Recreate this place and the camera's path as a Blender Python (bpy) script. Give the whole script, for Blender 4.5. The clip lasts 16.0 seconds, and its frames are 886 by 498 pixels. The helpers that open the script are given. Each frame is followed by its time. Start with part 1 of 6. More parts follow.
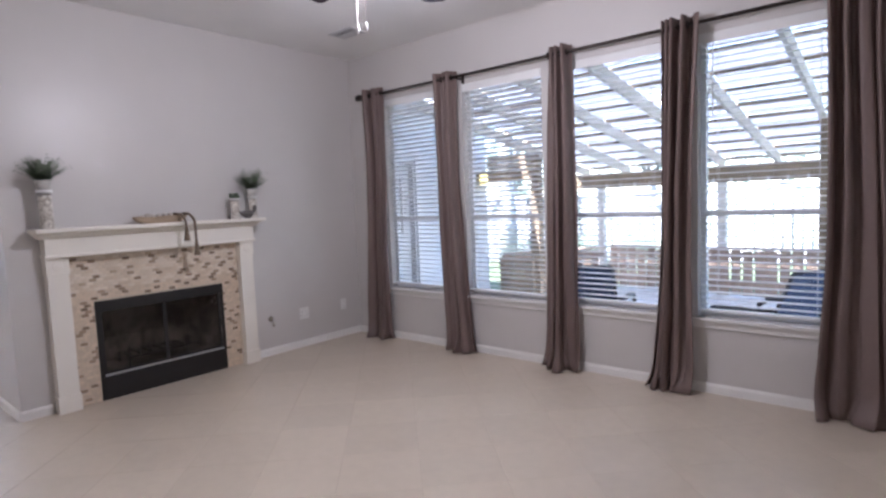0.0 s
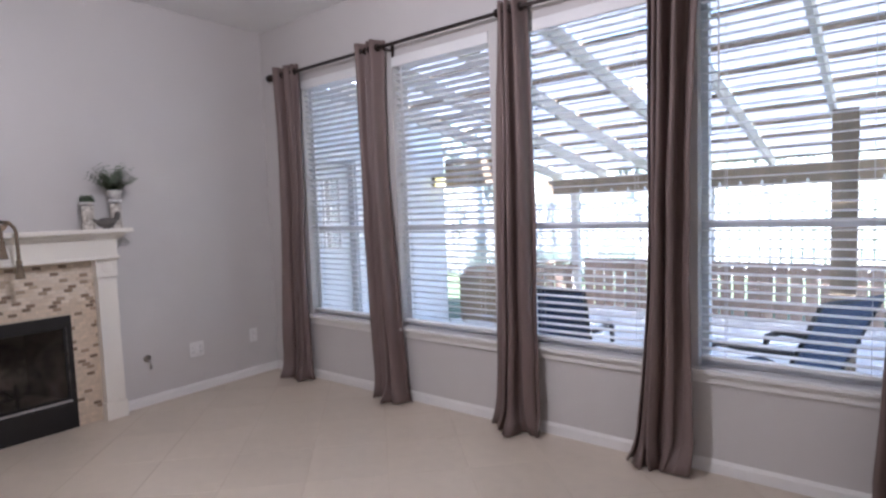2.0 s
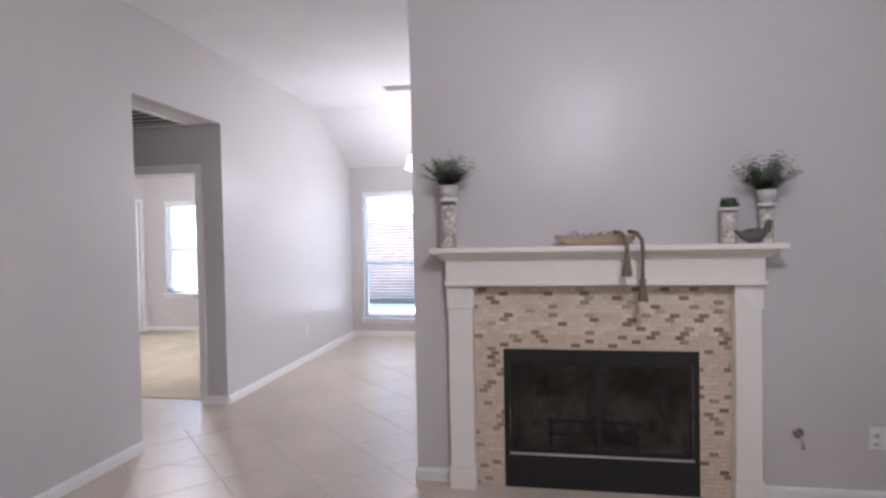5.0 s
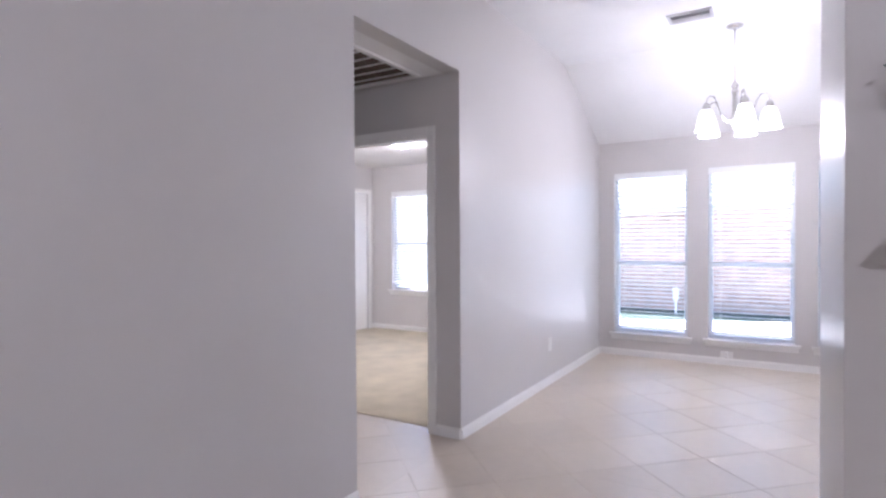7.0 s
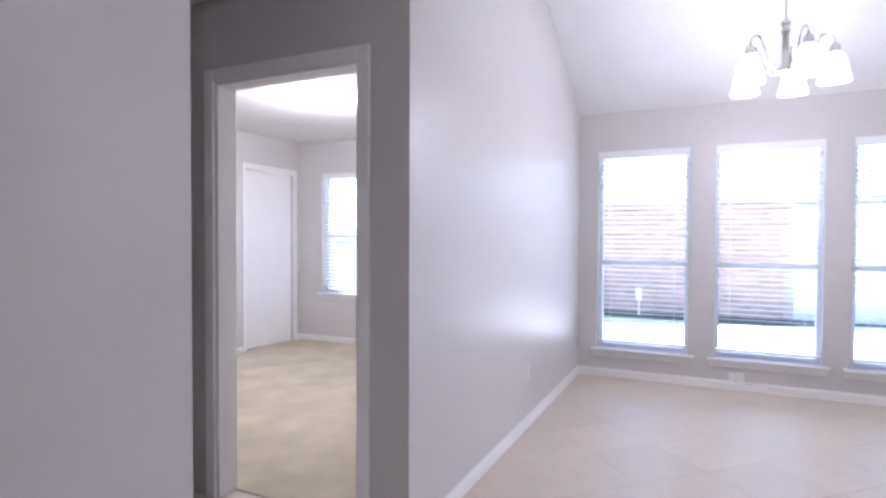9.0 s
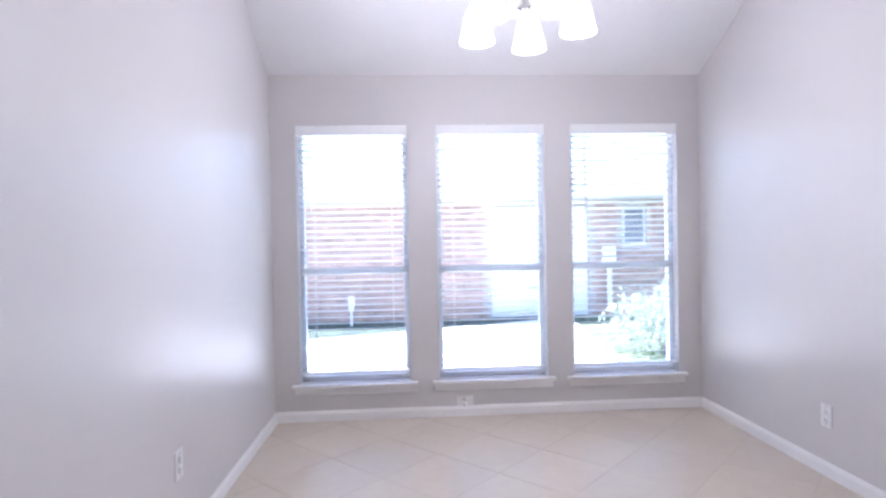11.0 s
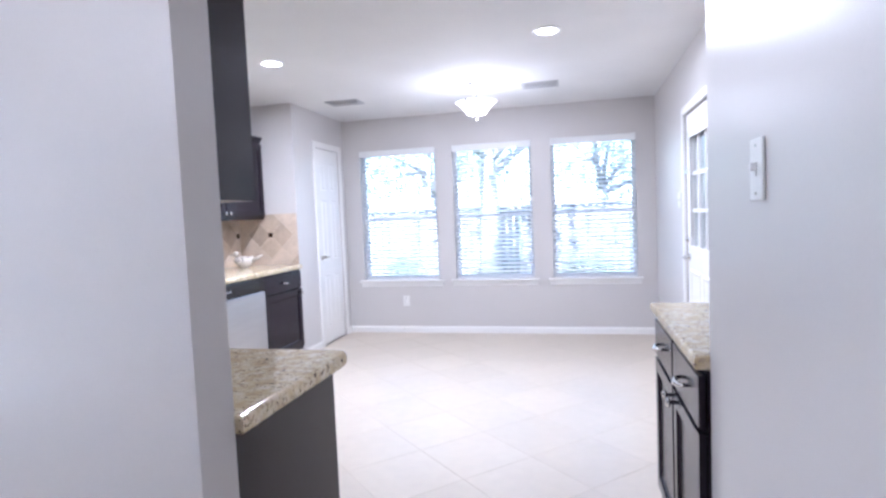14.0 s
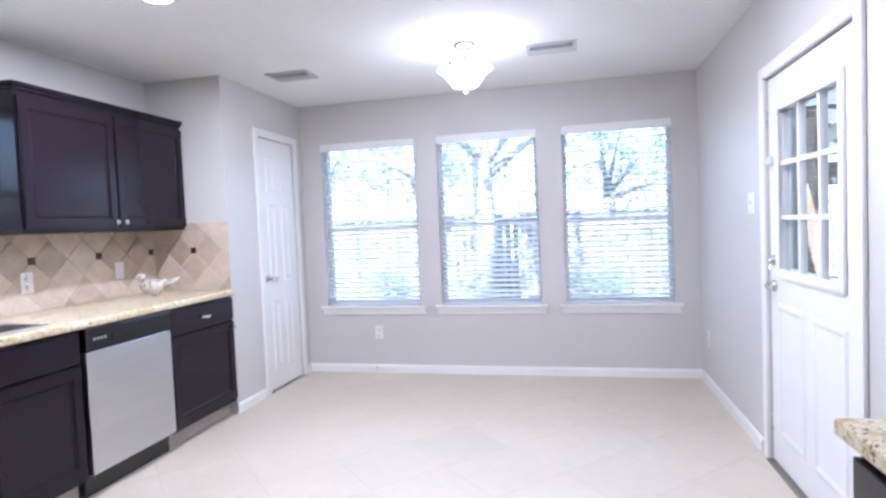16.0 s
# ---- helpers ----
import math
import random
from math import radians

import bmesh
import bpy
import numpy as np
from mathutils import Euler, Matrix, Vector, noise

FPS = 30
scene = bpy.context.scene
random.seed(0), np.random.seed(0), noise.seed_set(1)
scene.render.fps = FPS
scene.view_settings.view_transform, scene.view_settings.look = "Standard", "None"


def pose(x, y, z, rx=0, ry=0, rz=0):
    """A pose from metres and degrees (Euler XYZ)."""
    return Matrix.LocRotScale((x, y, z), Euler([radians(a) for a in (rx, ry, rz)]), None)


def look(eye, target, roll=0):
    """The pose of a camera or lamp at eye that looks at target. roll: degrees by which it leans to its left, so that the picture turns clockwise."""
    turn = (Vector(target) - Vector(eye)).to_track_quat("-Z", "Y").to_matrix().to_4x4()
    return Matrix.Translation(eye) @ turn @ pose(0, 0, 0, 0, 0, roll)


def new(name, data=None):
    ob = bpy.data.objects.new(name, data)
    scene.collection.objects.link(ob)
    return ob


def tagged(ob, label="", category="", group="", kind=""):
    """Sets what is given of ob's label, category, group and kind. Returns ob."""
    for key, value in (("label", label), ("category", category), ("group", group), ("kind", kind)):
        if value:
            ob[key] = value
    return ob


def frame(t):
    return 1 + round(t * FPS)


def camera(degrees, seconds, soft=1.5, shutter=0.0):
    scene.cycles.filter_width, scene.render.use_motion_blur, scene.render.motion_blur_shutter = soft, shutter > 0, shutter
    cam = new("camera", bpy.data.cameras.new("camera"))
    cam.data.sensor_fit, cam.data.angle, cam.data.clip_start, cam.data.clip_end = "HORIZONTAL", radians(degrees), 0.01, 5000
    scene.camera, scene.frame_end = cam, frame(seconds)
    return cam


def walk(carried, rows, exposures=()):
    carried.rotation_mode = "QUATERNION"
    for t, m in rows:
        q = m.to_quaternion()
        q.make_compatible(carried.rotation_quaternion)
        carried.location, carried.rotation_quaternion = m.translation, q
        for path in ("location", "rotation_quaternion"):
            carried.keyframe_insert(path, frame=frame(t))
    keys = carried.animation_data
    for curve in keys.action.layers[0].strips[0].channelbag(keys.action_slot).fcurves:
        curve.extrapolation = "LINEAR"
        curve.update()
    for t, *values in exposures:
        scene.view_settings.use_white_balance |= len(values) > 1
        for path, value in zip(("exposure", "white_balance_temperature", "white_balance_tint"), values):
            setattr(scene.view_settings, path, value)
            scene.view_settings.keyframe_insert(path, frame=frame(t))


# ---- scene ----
cam = camera(76.8, 16.0, soft=2.6)
PATH = [
    (0, (0.558, 0.177, 1.451), (-0.729, 1.698, 1.281), -2.3),
    (0.5, (0.489, 0.432, 1.458), (-0.681, 2.045, 1.283), -2.2),
    (1, (0.358, 0.754, 1.433), (-0.769, 2.398, 1.264), -2.2),
    (1.5, (0.233, 1.066, 1.411), (-0.893, 2.712, 1.258), -2.1),
    (2, (0.116, 1.328, 1.419), (-1.115, 2.897, 1.276), -2.1),
    (2.5, (-0.07, 1.528, 1.398), (-1.518, 2.903, 1.279), -2.1),
    (3, (-0.213, 1.801, 1.362), (-1.947, 2.794, 1.277), -2.1),
    (3.5, (-0.359, 1.96, 1.395), (-2.287, 2.483, 1.319), -1.8),
    (4, (-0.54, 2.025, 1.389), (-2.534, 2.169, 1.33), -1.6),
    (4.5, (-0.782, 2.037, 1.428), (-2.78, 1.967, 1.372), -1.3),
    (5, (-1.091, 1.9, 1.436), (-3.061, 1.558, 1.388), -1.1),
    (5.2, (-1.191, 1.814, 1.423), (-3.134, 1.342, 1.387), -1.0),
    (7.3, (-2.478, 0.903, 1.31), (-4.178, -0.149, 1.278), 0.0),
    (7.5, (-2.579, 0.835, 1.307), (-4.276, -0.223, 1.272), 0.2),
    (8, (-2.896, 0.614, 1.296), (-4.598, -0.436, 1.264), 0.1),
    (8.2, (-3.014, 0.548, 1.298), (-4.72, -0.496, 1.262), 0.2),
    (10.3, (-4.473, 0.058, 1.261), (-6.463, -0.14, 1.237), -0.7),
    (10.5, (-4.607, 0.057, 1.241), (-6.605, -0.041, 1.221), -0.8),
    (11, (-4.892, 0.152, 1.247), (-6.888, 0.276, 1.223), -1.1),
    (11.5, (-5.098, 0.358, 1.243), (-7.029, 0.881, 1.216), -1.7),
    (12, (-5.305, 0.355, 1.291), (-6.943, 1.502, 1.226), -1.9),
    (12.5, (-5.463, 0.568, 1.304), (-6.767, 2.083, 1.221), -2.1),
    (13, (-5.615, 0.794, 1.305), (-6.589, 2.537, 1.204), -2.3),
    (13.5, (-5.695, 1.053, 1.303), (-6.338, 2.944, 1.188), -2.3),
    (14, (-5.73, 1.386, 1.317), (-6.193, 3.328, 1.198), -2.4),
    (14.5, (-5.757, 1.716, 1.313), (-6.127, 3.678, 1.199), -2.4),
    (15, (-5.769, 2.033, 1.317), (-6.065, 4.007, 1.206), -2.4),
    (15.5, (-5.786, 2.394, 1.342), (-6.086, 4.368, 1.235), -2.4),
    (16, (-5.913, 2.697, 1.312), (-6.361, 4.644, 1.225), -2.4),
]

EXPOSURES = [(0.0, 3.24, 5600, 20), (3.0, 3.24, 5600, 20), (4.2, 3.22, 5620, 20), (5.2, 3.2, 5600, 21), (7.5, 3.18, 5450, 23), (11.0, 3.06, 5370, 22), (13.0, 3.04, 5330, 20), (14.5, 2.87, 5180, 18), (16.0, 2.79, 5250, 18)]
walk(cam, [(t, look(eye, target, roll)) for t, eye, target, roll in PATH], EXPOSURES)

# ---- light ----
world = bpy.data.worlds.new("sky")
scene.world = world
world.use_nodes = True
SUN_EL, SUN_AZ = radians(58), radians(200)
sky = world.node_tree.nodes.new("ShaderNodeTexSky")
sky.sky_type, sky.sun_disc, sky.sun_elevation, sky.sun_rotation = "NISHITA", False, SUN_EL, SUN_AZ
world.node_tree.links.new(sky.outputs[0], world.node_tree.nodes["Background"].inputs[0])
world.node_tree.nodes["Background"].inputs[1].default_value = 0.125
sun = new("sun", bpy.data.lights.new("sun", "SUN"))
sun.data.energy, sun.data.angle, sun.data.color = 5.0, radians(0.6), (1.0, 0.95, 0.88)
sun.matrix_world = look((0, 0, 30), (-math.sin(SUN_AZ) * math.cos(SUN_EL), -math.cos(SUN_AZ) * math.cos(SUN_EL), 30 - math.sin(SUN_EL)))


def lamp(name, x, y, z, watts, radius, color=(1.0, 0.93, 0.87)):
    ob = new(name, bpy.data.lights.new(name, "POINT"))
    ob.location, ob.data.energy, ob.data.shadow_soft_size, ob.data.color = (x, y, z), watts, radius, color
    return ob


def down_lamp(name, x, y, z, watts, size, color=(1.0, 0.96, 0.92)):
    ob = new(name, bpy.data.lights.new(name, "AREA"))
    ob.location, ob.data.energy, ob.data.color = (x, y, z), watts, color
    ob.data.shape, ob.data.size = "DISK", size
    return ob


FAN = (-1.63, 2.33)
CHANDELIER = (-7.4, 0.70)
KITCHEN_LIGHT = (-6.53, 6.2)
CANS = [(-7.78, 5.02), (-5.87, 5.0)]
lamp("fan_bulb", FAN[0], FAN[1], 2.52, 9, 0.09)
for k in range(5):
    a = radians(72 * k + 20)
    lamp("chandelier_bulb", CHANDELIER[0] + 0.24 * math.cos(a), CHANDELIER[1] + 0.24 * math.sin(a), 2.08, 0.95, 0.04)
lamp("kitchen_bulb", KITCHEN_LIGHT[0], KITCHEN_LIGHT[1], 2.08, 2.1, 0.08, (1.0, 0.96, 0.93))
for (cx, cy), watts in zip(CANS, (7.8, 5.4)):
    down_lamp("can_bulb", cx, cy, 2.425, watts, 0.13)
lamp("bedroom_bulb", -7.28, -2.48, 2.28, 9.0, 0.1, (1.0, 0.93, 0.85))

# ---- materials ----
def material(name, color, rough=0.5, metal=0.0, vary=0.08, scale=6.0, grain=60.0, bump=0.1, color2=None, spread=None, coat=0.0, stretch=(1, 1, 1), per_object=0.0, per_island=0.0, world=False, spec=0.5):
    """A procedural surface: colour varied at two scales, with fine relief."""
    m = bpy.data.materials.new(name)
    m.use_nodes = True
    nt = m.node_tree
    n, ln = nt.nodes, nt.links.new
    bsdf = n["Principled BSDF"]
    bsdf.inputs["Metallic"].default_value = metal
    bsdf.inputs["Coat Weight"].default_value = coat
    bsdf.inputs["Specular IOR Level"].default_value = spec
    co = n.new("ShaderNodeTexCoord")
    mp = n.new("ShaderNodeMapping")
    mp.inputs["Scale"].default_value = stretch
    ln(n.new("ShaderNodeNewGeometry").outputs["Position"] if world else co.outputs["Object"], mp.inputs[0])
    big, fine = n.new("ShaderNodeTexNoise"), n.new("ShaderNodeTexNoise")
    big.inputs["Scale"].default_value, big.inputs["Detail"].default_value = scale, 4
    fine.inputs["Scale"].default_value, fine.inputs["Detail"].default_value = grain, 3
    ln(mp.outputs[0], big.inputs[0]), ln(mp.outputs[0], fine.inputs[0])
    both = n.new("ShaderNodeMath")
    both.operation = "MULTIPLY_ADD"
    ln(big.outputs[0], both.inputs[0])
    both.inputs[1].default_value = 0.65
    half = n.new("ShaderNodeMath")
    half.operation = "MULTIPLY"
    half.inputs[1].default_value = 0.35
    ln(fine.outputs[0], half.inputs[0]), ln(half.outputs[0], both.inputs[2])
    ramp = n.new("ShaderNodeValToRGB")
    lo = [c * (1 - vary) for c in color]
    hi = list(color2) if color2 else [min(1, c * (1 + vary)) for c in color]
    a, b = spread or (0.35, 0.65)
    ramp.color_ramp.elements[0].position, ramp.color_ramp.elements[0].color = a, (*lo, 1)
    ramp.color_ramp.elements[1].position, ramp.color_ramp.elements[1].color = b, (*hi, 1)
    ln(both.outputs[0], ramp.inputs[0])
    last = ramp.outputs[0]
    if per_object or per_island:
        pick = n.new("ShaderNodeObjectInfo" if per_object else "ShaderNodeNewGeometry")
        hsv = n.new("ShaderNodeHueSaturation")
        rng = n.new("ShaderNodeMapRange")
        k = per_object or per_island
        rng.inputs[3].default_value, rng.inputs[4].default_value = 1 - k, 1 + k
        ln(pick.outputs["Random" if per_object else "Random Per Island"], rng.inputs[0])
        ln(rng.outputs[0], hsv.inputs["Value"]), ln(last, hsv.inputs["Color"])
        last = hsv.outputs[0]
    ln(last, bsdf.inputs["Base Color"])
    rr = n.new("ShaderNodeMapRange")
    rr.inputs[3].default_value, rr.inputs[4].default_value = max(0, rough - 0.06), min(1, rough + 0.06)
    ln(big.outputs[0], rr.inputs[0]), ln(rr.outputs[0], bsdf.inputs["Roughness"])
    if bump:
        bp = n.new("ShaderNodeBump")
        bp.inputs["Strength"].default_value, bp.inputs["Distance"].default_value = bump, 0.004
        ln(both.outputs[0], bp.inputs["Height"]), ln(bp.outputs[0], bsdf.inputs["Normal"])
    return m


def glow(name, color, strength):
    m = bpy.data.materials.new(name)
    m.use_nodes = True
    b = m.node_tree.nodes["Principled BSDF"]
    b.inputs["Base Color"].default_value = (0.9, 0.88, 0.85, 1)
    b.inputs["Roughness"].default_value = 0.3
    b.inputs["Emission Color"].default_value, b.inputs["Emission Strength"].default_value = (*color, 1), strength
    return m


def clear_glass(name):
    """Thin window glass: see-through, with a reflection that grows at a slant."""
    m = bpy.data.materials.new(name)
    m.use_nodes = True
    nt = m.node_tree
    n, ln = nt.nodes, nt.links.new
    out = n["Material Output"]
    clear, gloss, mix, fr, po, ad = n.new("ShaderNodeBsdfTransparent"), n.new("ShaderNodeBsdfGlossy"), n.new("ShaderNodeMixShader"), n.new("ShaderNodeLayerWeight"), n.new("ShaderNodeMath"), n.new("ShaderNodeMath")
    po.operation, po.inputs[1].default_value = "POWER", 5.0
    ad.operation, ad.inputs[1].default_value, ad.inputs[2].default_value = "MULTIPLY_ADD", 0.5, 0.025
    fr.inputs[0].default_value = 0.5
    ln(fr.outputs["Facing"], po.inputs[0]), ln(po.outputs[0], ad.inputs[0])
    clear.inputs[0].default_value, gloss.inputs["Roughness"].default_value = (0.93, 0.95, 0.95, 1), 0.02
    ln(ad.outputs[0], mix.inputs[0]), ln(clear.outputs[0], mix.inputs[1]), ln(gloss.outputs[0], mix.inputs[2]), ln(mix.outputs[0], out.inputs[0])
    return m


M = dict(
    wall=material("wall_paint", (0.60, 0.575, 0.555), 0.36, vary=0.02, scale=1.5, grain=180, bump=0.12),
    ceiling=material("ceiling_paint", (0.80, 0.79, 0.775), 0.8, vary=0.03, scale=2, grain=90, bump=0.35),
    trim=material("white_trim", (0.82, 0.805, 0.78), 0.37, vary=0.02, scale=4, grain=90, bump=0.04),
    mantel=material("mantel_paint", (0.84, 0.80, 0.72), 0.37, vary=0.02, scale=4, grain=90, bump=0.04),
    tile=material("floor_tile", (0.58, 0.505, 0.41), 0.36, vary=0.05, scale=1.3, grain=14, bump=0.02, per_object=0.03, world=True),
    grout=material("grout", (0.555, 0.482, 0.392), 0.9, vary=0.06, scale=8, grain=200, bump=0.3),
    carpet=material("carpet", (0.50, 0.44, 0.32), 0.95, vary=0.18, scale=3, grain=260, bump=0.9),
    curtain=material("curtain_cloth", (0.172, 0.122, 0.108), 0.55, vary=0.12, scale=5, grain=220, bump=0.25, stretch=(1, 1, 0.25)),
    rod=material("bronze_rod", (0.035, 0.026, 0.022), 0.4, 0.6, vary=0.1, scale=20, grain=100, bump=0.03),
    vinyl=material("white_vinyl", (0.80, 0.81, 0.82), 0.35, vary=0.02, scale=5, grain=80, bump=0.03),
    slat=material("blind_slat", (0.82, 0.82, 0.81), 0.45, vary=0.03, scale=4, grain=60, bump=0.04),
    cord=material("blind_cord", (0.75, 0.74, 0.72), 0.8, vary=0.03, bump=0),
    glass=clear_glass("window_glass"),
    cabinet=material("espresso_wood", (0.0135, 0.0088, 0.0145), 0.2, vary=0.05, scale=2, grain=30, bump=0.012, stretch=(4, 4, 0.6), spec=0.27),
    granite=None,
    steel=material("brushed_steel", (0.58, 0.58, 0.59), 0.34, 1.0, vary=0.05, scale=2, grain=90, bump=0.05, stretch=(1, 1, 12)),
    chrome=material("satin_nickel", (0.68, 0.67, 0.65), 0.2, 1.0, vary=0.03, bump=0),
    black=material("black_plastic", (0.014, 0.014, 0.015), 0.2, vary=0.2, scale=10, bump=0.03),
    blackmetal=material("black_metal", (0.011, 0.009, 0.008), 0.55, 0.0, vary=0.3, scale=8, bump=0.08),
    soot=material("sooty_brick", (0.045, 0.04, 0.036), 0.95, vary=0.6, scale=4, grain=30, bump=0.6, color2=(0.25, 0.22, 0.20), spread=(0.38, 0.68)),
    bronze=material("brushed_bronze", (0.30, 0.27, 0.23), 0.35, 0.9, vary=0.06, bump=0.02),
    shade=glow("glass_shade", (1.0, 0.95, 0.88), 0.45),
    can=glow("can_lens", (1.0, 0.96, 0.9), 2.0),
    wood=material("weathered_wood", (0.27, 0.20, 0.13), 0.8, vary=0.3, scale=5, grain=60, bump=0.5, stretch=(1, 1, 0.2)),
    fence=material("fence_wood", (0.38, 0.27, 0.20), 0.85, vary=0.25, scale=4, grain=50, bump=0.4, stretch=(3, 3, 0.3), per_object=0.15),
    siding=material("white_siding", (0.76, 0.77, 0.78), 0.6, vary=0.03, scale=2, grain=60, bump=0.08),
    concrete=material("concrete", (0.66, 0.64, 0.61), 0.85, vary=0.12, scale=1.5, grain=60, bump=0.3),
    grass=material("lawn", (0.055, 0.085, 0.04), 0.95, vary=0.4, scale=1.2, grain=90, bump=1.0, color2=(0.12, 0.15, 0.075)),
    dark=material("shadow_gap", (0.02, 0.02, 0.02), 0.9, vary=0.1, bump=0),
    smoked=None,
    amber=glow("amber_glass", (1.0, 0.75, 0.15), 0.35),
    plant=material("fern_leaf", (0.085, 0.135, 0.08), 0.6, vary=0.3, scale=30, grain=100, bump=0.1, color2=(0.17, 0.22, 0.13)),
    glassjar=material("mercury_glass", (0.52, 0.46, 0.38), 0.4, vary=0.35, scale=45, grain=120, bump=0.5, color2=(0.75, 0.71, 0.64), spread=(0.4, 0.6)),
    twine=material("twine", (0.19, 0.145, 0.10), 0.9, vary=0.25, scale=40, grain=200, bump=0.6),
    potclay=material("pale_pot", (0.55, 0.53, 0.50), 0.6, vary=0.15, scale=20, bump=0.2),
    drift=material("driftwood", (0.40, 0.31, 0.22), 0.8, vary=0.3, scale=14, grain=80, bump=0.4, stretch=(2, 0.5, 2)),
    darkclay=material("dark_clay", (0.11, 0.10, 0.09), 0.6, vary=0.25, scale=20, bump=0.2),
    inset=material("brown_glass", (0.035, 0.02, 0.015), 0.15, vary=0.2, scale=20, bump=0),
    ventgrey=material("vent_metal", (0.50, 0.50, 0.50), 0.5, vary=0.04, bump=0),
    mosaicbed=material("mosaic_grout", (0.60, 0.51, 0.40), 0.9, vary=0.06, scale=10, bump=0.2),
    filter=material("filter_brown", (0.10, 0.075, 0.06), 0.9, vary=0.2, scale=6, bump=0.2),
    kick=material("toe_kick_board", (0.42, 0.38, 0.33), 0.7, vary=0.08, bump=0.05),
    gloss=material("black_glass", (0.01, 0.01, 0.011), 0.06, vary=0.1, bump=0),
    ceramic=material("speckled_ceramic", (0.26, 0.22, 0.18), 0.35, vary=0.3, scale=40, grain=90, bump=0.1, color2=(0.58, 0.53, 0.46), spread=(0.38, 0.5)),
    plate=material("white_plate", (0.80, 0.79, 0.77), 0.35, vary=0.01, bump=0),
)


def granite():
    """Polished cream granite: tan clouds, pale crystals and small dark flecks."""
    m = bpy.data.materials.new("granite")
    m.use_nodes = True
    n, ln = m.node_tree.nodes, m.node_tree.links.new
    bsdf = n["Principled BSDF"]
    bsdf.inputs["Roughness"].default_value = 0.09
    co = n.new("ShaderNodeTexCoord")

    def noise_ramp(scale, detail, distort, stops):
        t, rp = n.new("ShaderNodeTexNoise"), n.new("ShaderNodeValToRGB")
        t.inputs["Scale"].default_value, t.inputs["Detail"].default_value, t.inputs["Distortion"].default_value = scale, detail, distort
        ln(co.outputs["Object"], t.inputs[0]), ln(t.outputs[0], rp.inputs[0])
        while len(rp.color_ramp.elements) < len(stops):
            rp.color_ramp.elements.new(0.5)
        for e, (p, c) in zip(rp.color_ramp.elements, stops):
            e.position, e.color = p, (*c, 1)
        return rp.outputs[0]

    def blend(mask, a, b):
        x = n.new("ShaderNodeMixRGB")
        ln(mask, x.inputs[0]), ln(a, x.inputs[1]), ln(b, x.inputs[2])
        return x.outputs[0]

    black, white = (0, 0, 0), (1, 1, 1)
    base = noise_ramp(24, 4, 0.3, [(0.34, (0.55, 0.43, 0.25)), (0.5, (0.66, 0.56, 0.37)), (0.66, (0.73, 0.65, 0.48))])
    tan = noise_ramp(40, 3, 0.2, [(0.3, (0.33, 0.24, 0.15)), (0.7, (0.48, 0.38, 0.26))])
    dark = noise_ramp(120, 2, 0.0, [(0.3, (0.05, 0.035, 0.03)), (0.7, (0.17, 0.11, 0.075))])
    c = blend(noise_ramp(80, 3, 0.3, [(0.54, black), (0.62, white)]), base, tan)
    c = blend(noise_ramp(66, 2, 0.4, [(0.625, black), (0.675, white)]), c, dark)
    ln(c, bsdf.inputs["Base Color"])
    return m


M["granite"] = granite()
# lawn with the shade of the brick house put into its colour
M["shaded_grass"] = material("lawn_in_shade", (0.025, 0.045, 0.03), 0.9, vary=0.4, scale=3, grain=60, bump=1.0, color2=(0.05, 0.075, 0.05))
M["picket"] = material("grey_picket_wood", (0.24, 0.24, 0.25), 0.85, vary=0.25, scale=4, grain=50, bump=0.4, stretch=(3, 3, 0.3), per_object=0.2)
M["smoked"] = clear_glass("smoked_fire_glass")
M["smoked"].node_tree.nodes["Transparent BSDF"].inputs[0].default_value = (0.82, 0.80, 0.77, 1)


# ---- builders ----
def quad_box(bm, x0, x1, y0, y1, z0, z1):
    v = [bm.verts.new((x, y, z)) for x in (x0, x1) for y in (y0, y1) for z in (z0, z1)]
    for f in ((0, 1, 3, 2), (4, 6, 7, 5), (0, 4, 5, 1), (2, 3, 7, 6), (0, 2, 6, 4), (1, 5, 7, 3)):
        bm.faces.new([v[i] for i in f])
    return v


def box(x0, x1, y0, y1, z0, z1, bevel=0.0):
    bm = bmesh.new()
    quad_box(bm, min(x0, x1), max(x0, x1), min(y0, y1), max(y0, y1), min(z0, z1), max(z0, z1))
    if bevel:
        bmesh.ops.bevel(bm, geom=bm.edges[:], offset=bevel, segments=2, affect="EDGES", profile=0.6)
    return bm


def boxes(*lst, bevel=0.0):
    bm = bmesh.new()
    for b in lst:
        quad_box(bm, *b)
    if bevel:
        bmesh.ops.bevel(bm, geom=bm.edges[:], offset=bevel, segments=2, affect="EDGES")
    return bm


def lathe(profile, n=24, axis="z", at=(0, 0, 0)):
    """A turned shape from (radius, height) pairs."""
    bm = bmesh.new()
    rings = []
    for r, h in profile:
        ring = []
        for k in range(n):
            a = 2 * math.pi * k / n
            p = (r * math.cos(a), r * math.sin(a), h)
            if axis == "x":
                p = (h, p[0], p[1])
            if axis == "y":
                p = (p[0], h, p[1])
            ring.append(bm.verts.new((p[0] + at[0], p[1] + at[1], p[2] + at[2])))
        rings.append(ring)
    for a, b in zip(rings, rings[1:]):
        for k in range(n):
            bm.faces.new((a[k], a[(k + 1) % n], b[(k + 1) % n], b[k]))
    bm.faces.new(rings[0][::-1]), bm.faces.new(rings[-1])
    bmesh.ops.recalc_face_normals(bm, faces=bm.faces[:])
    for f in bm.faces:
        f.smooth = True
    return bm


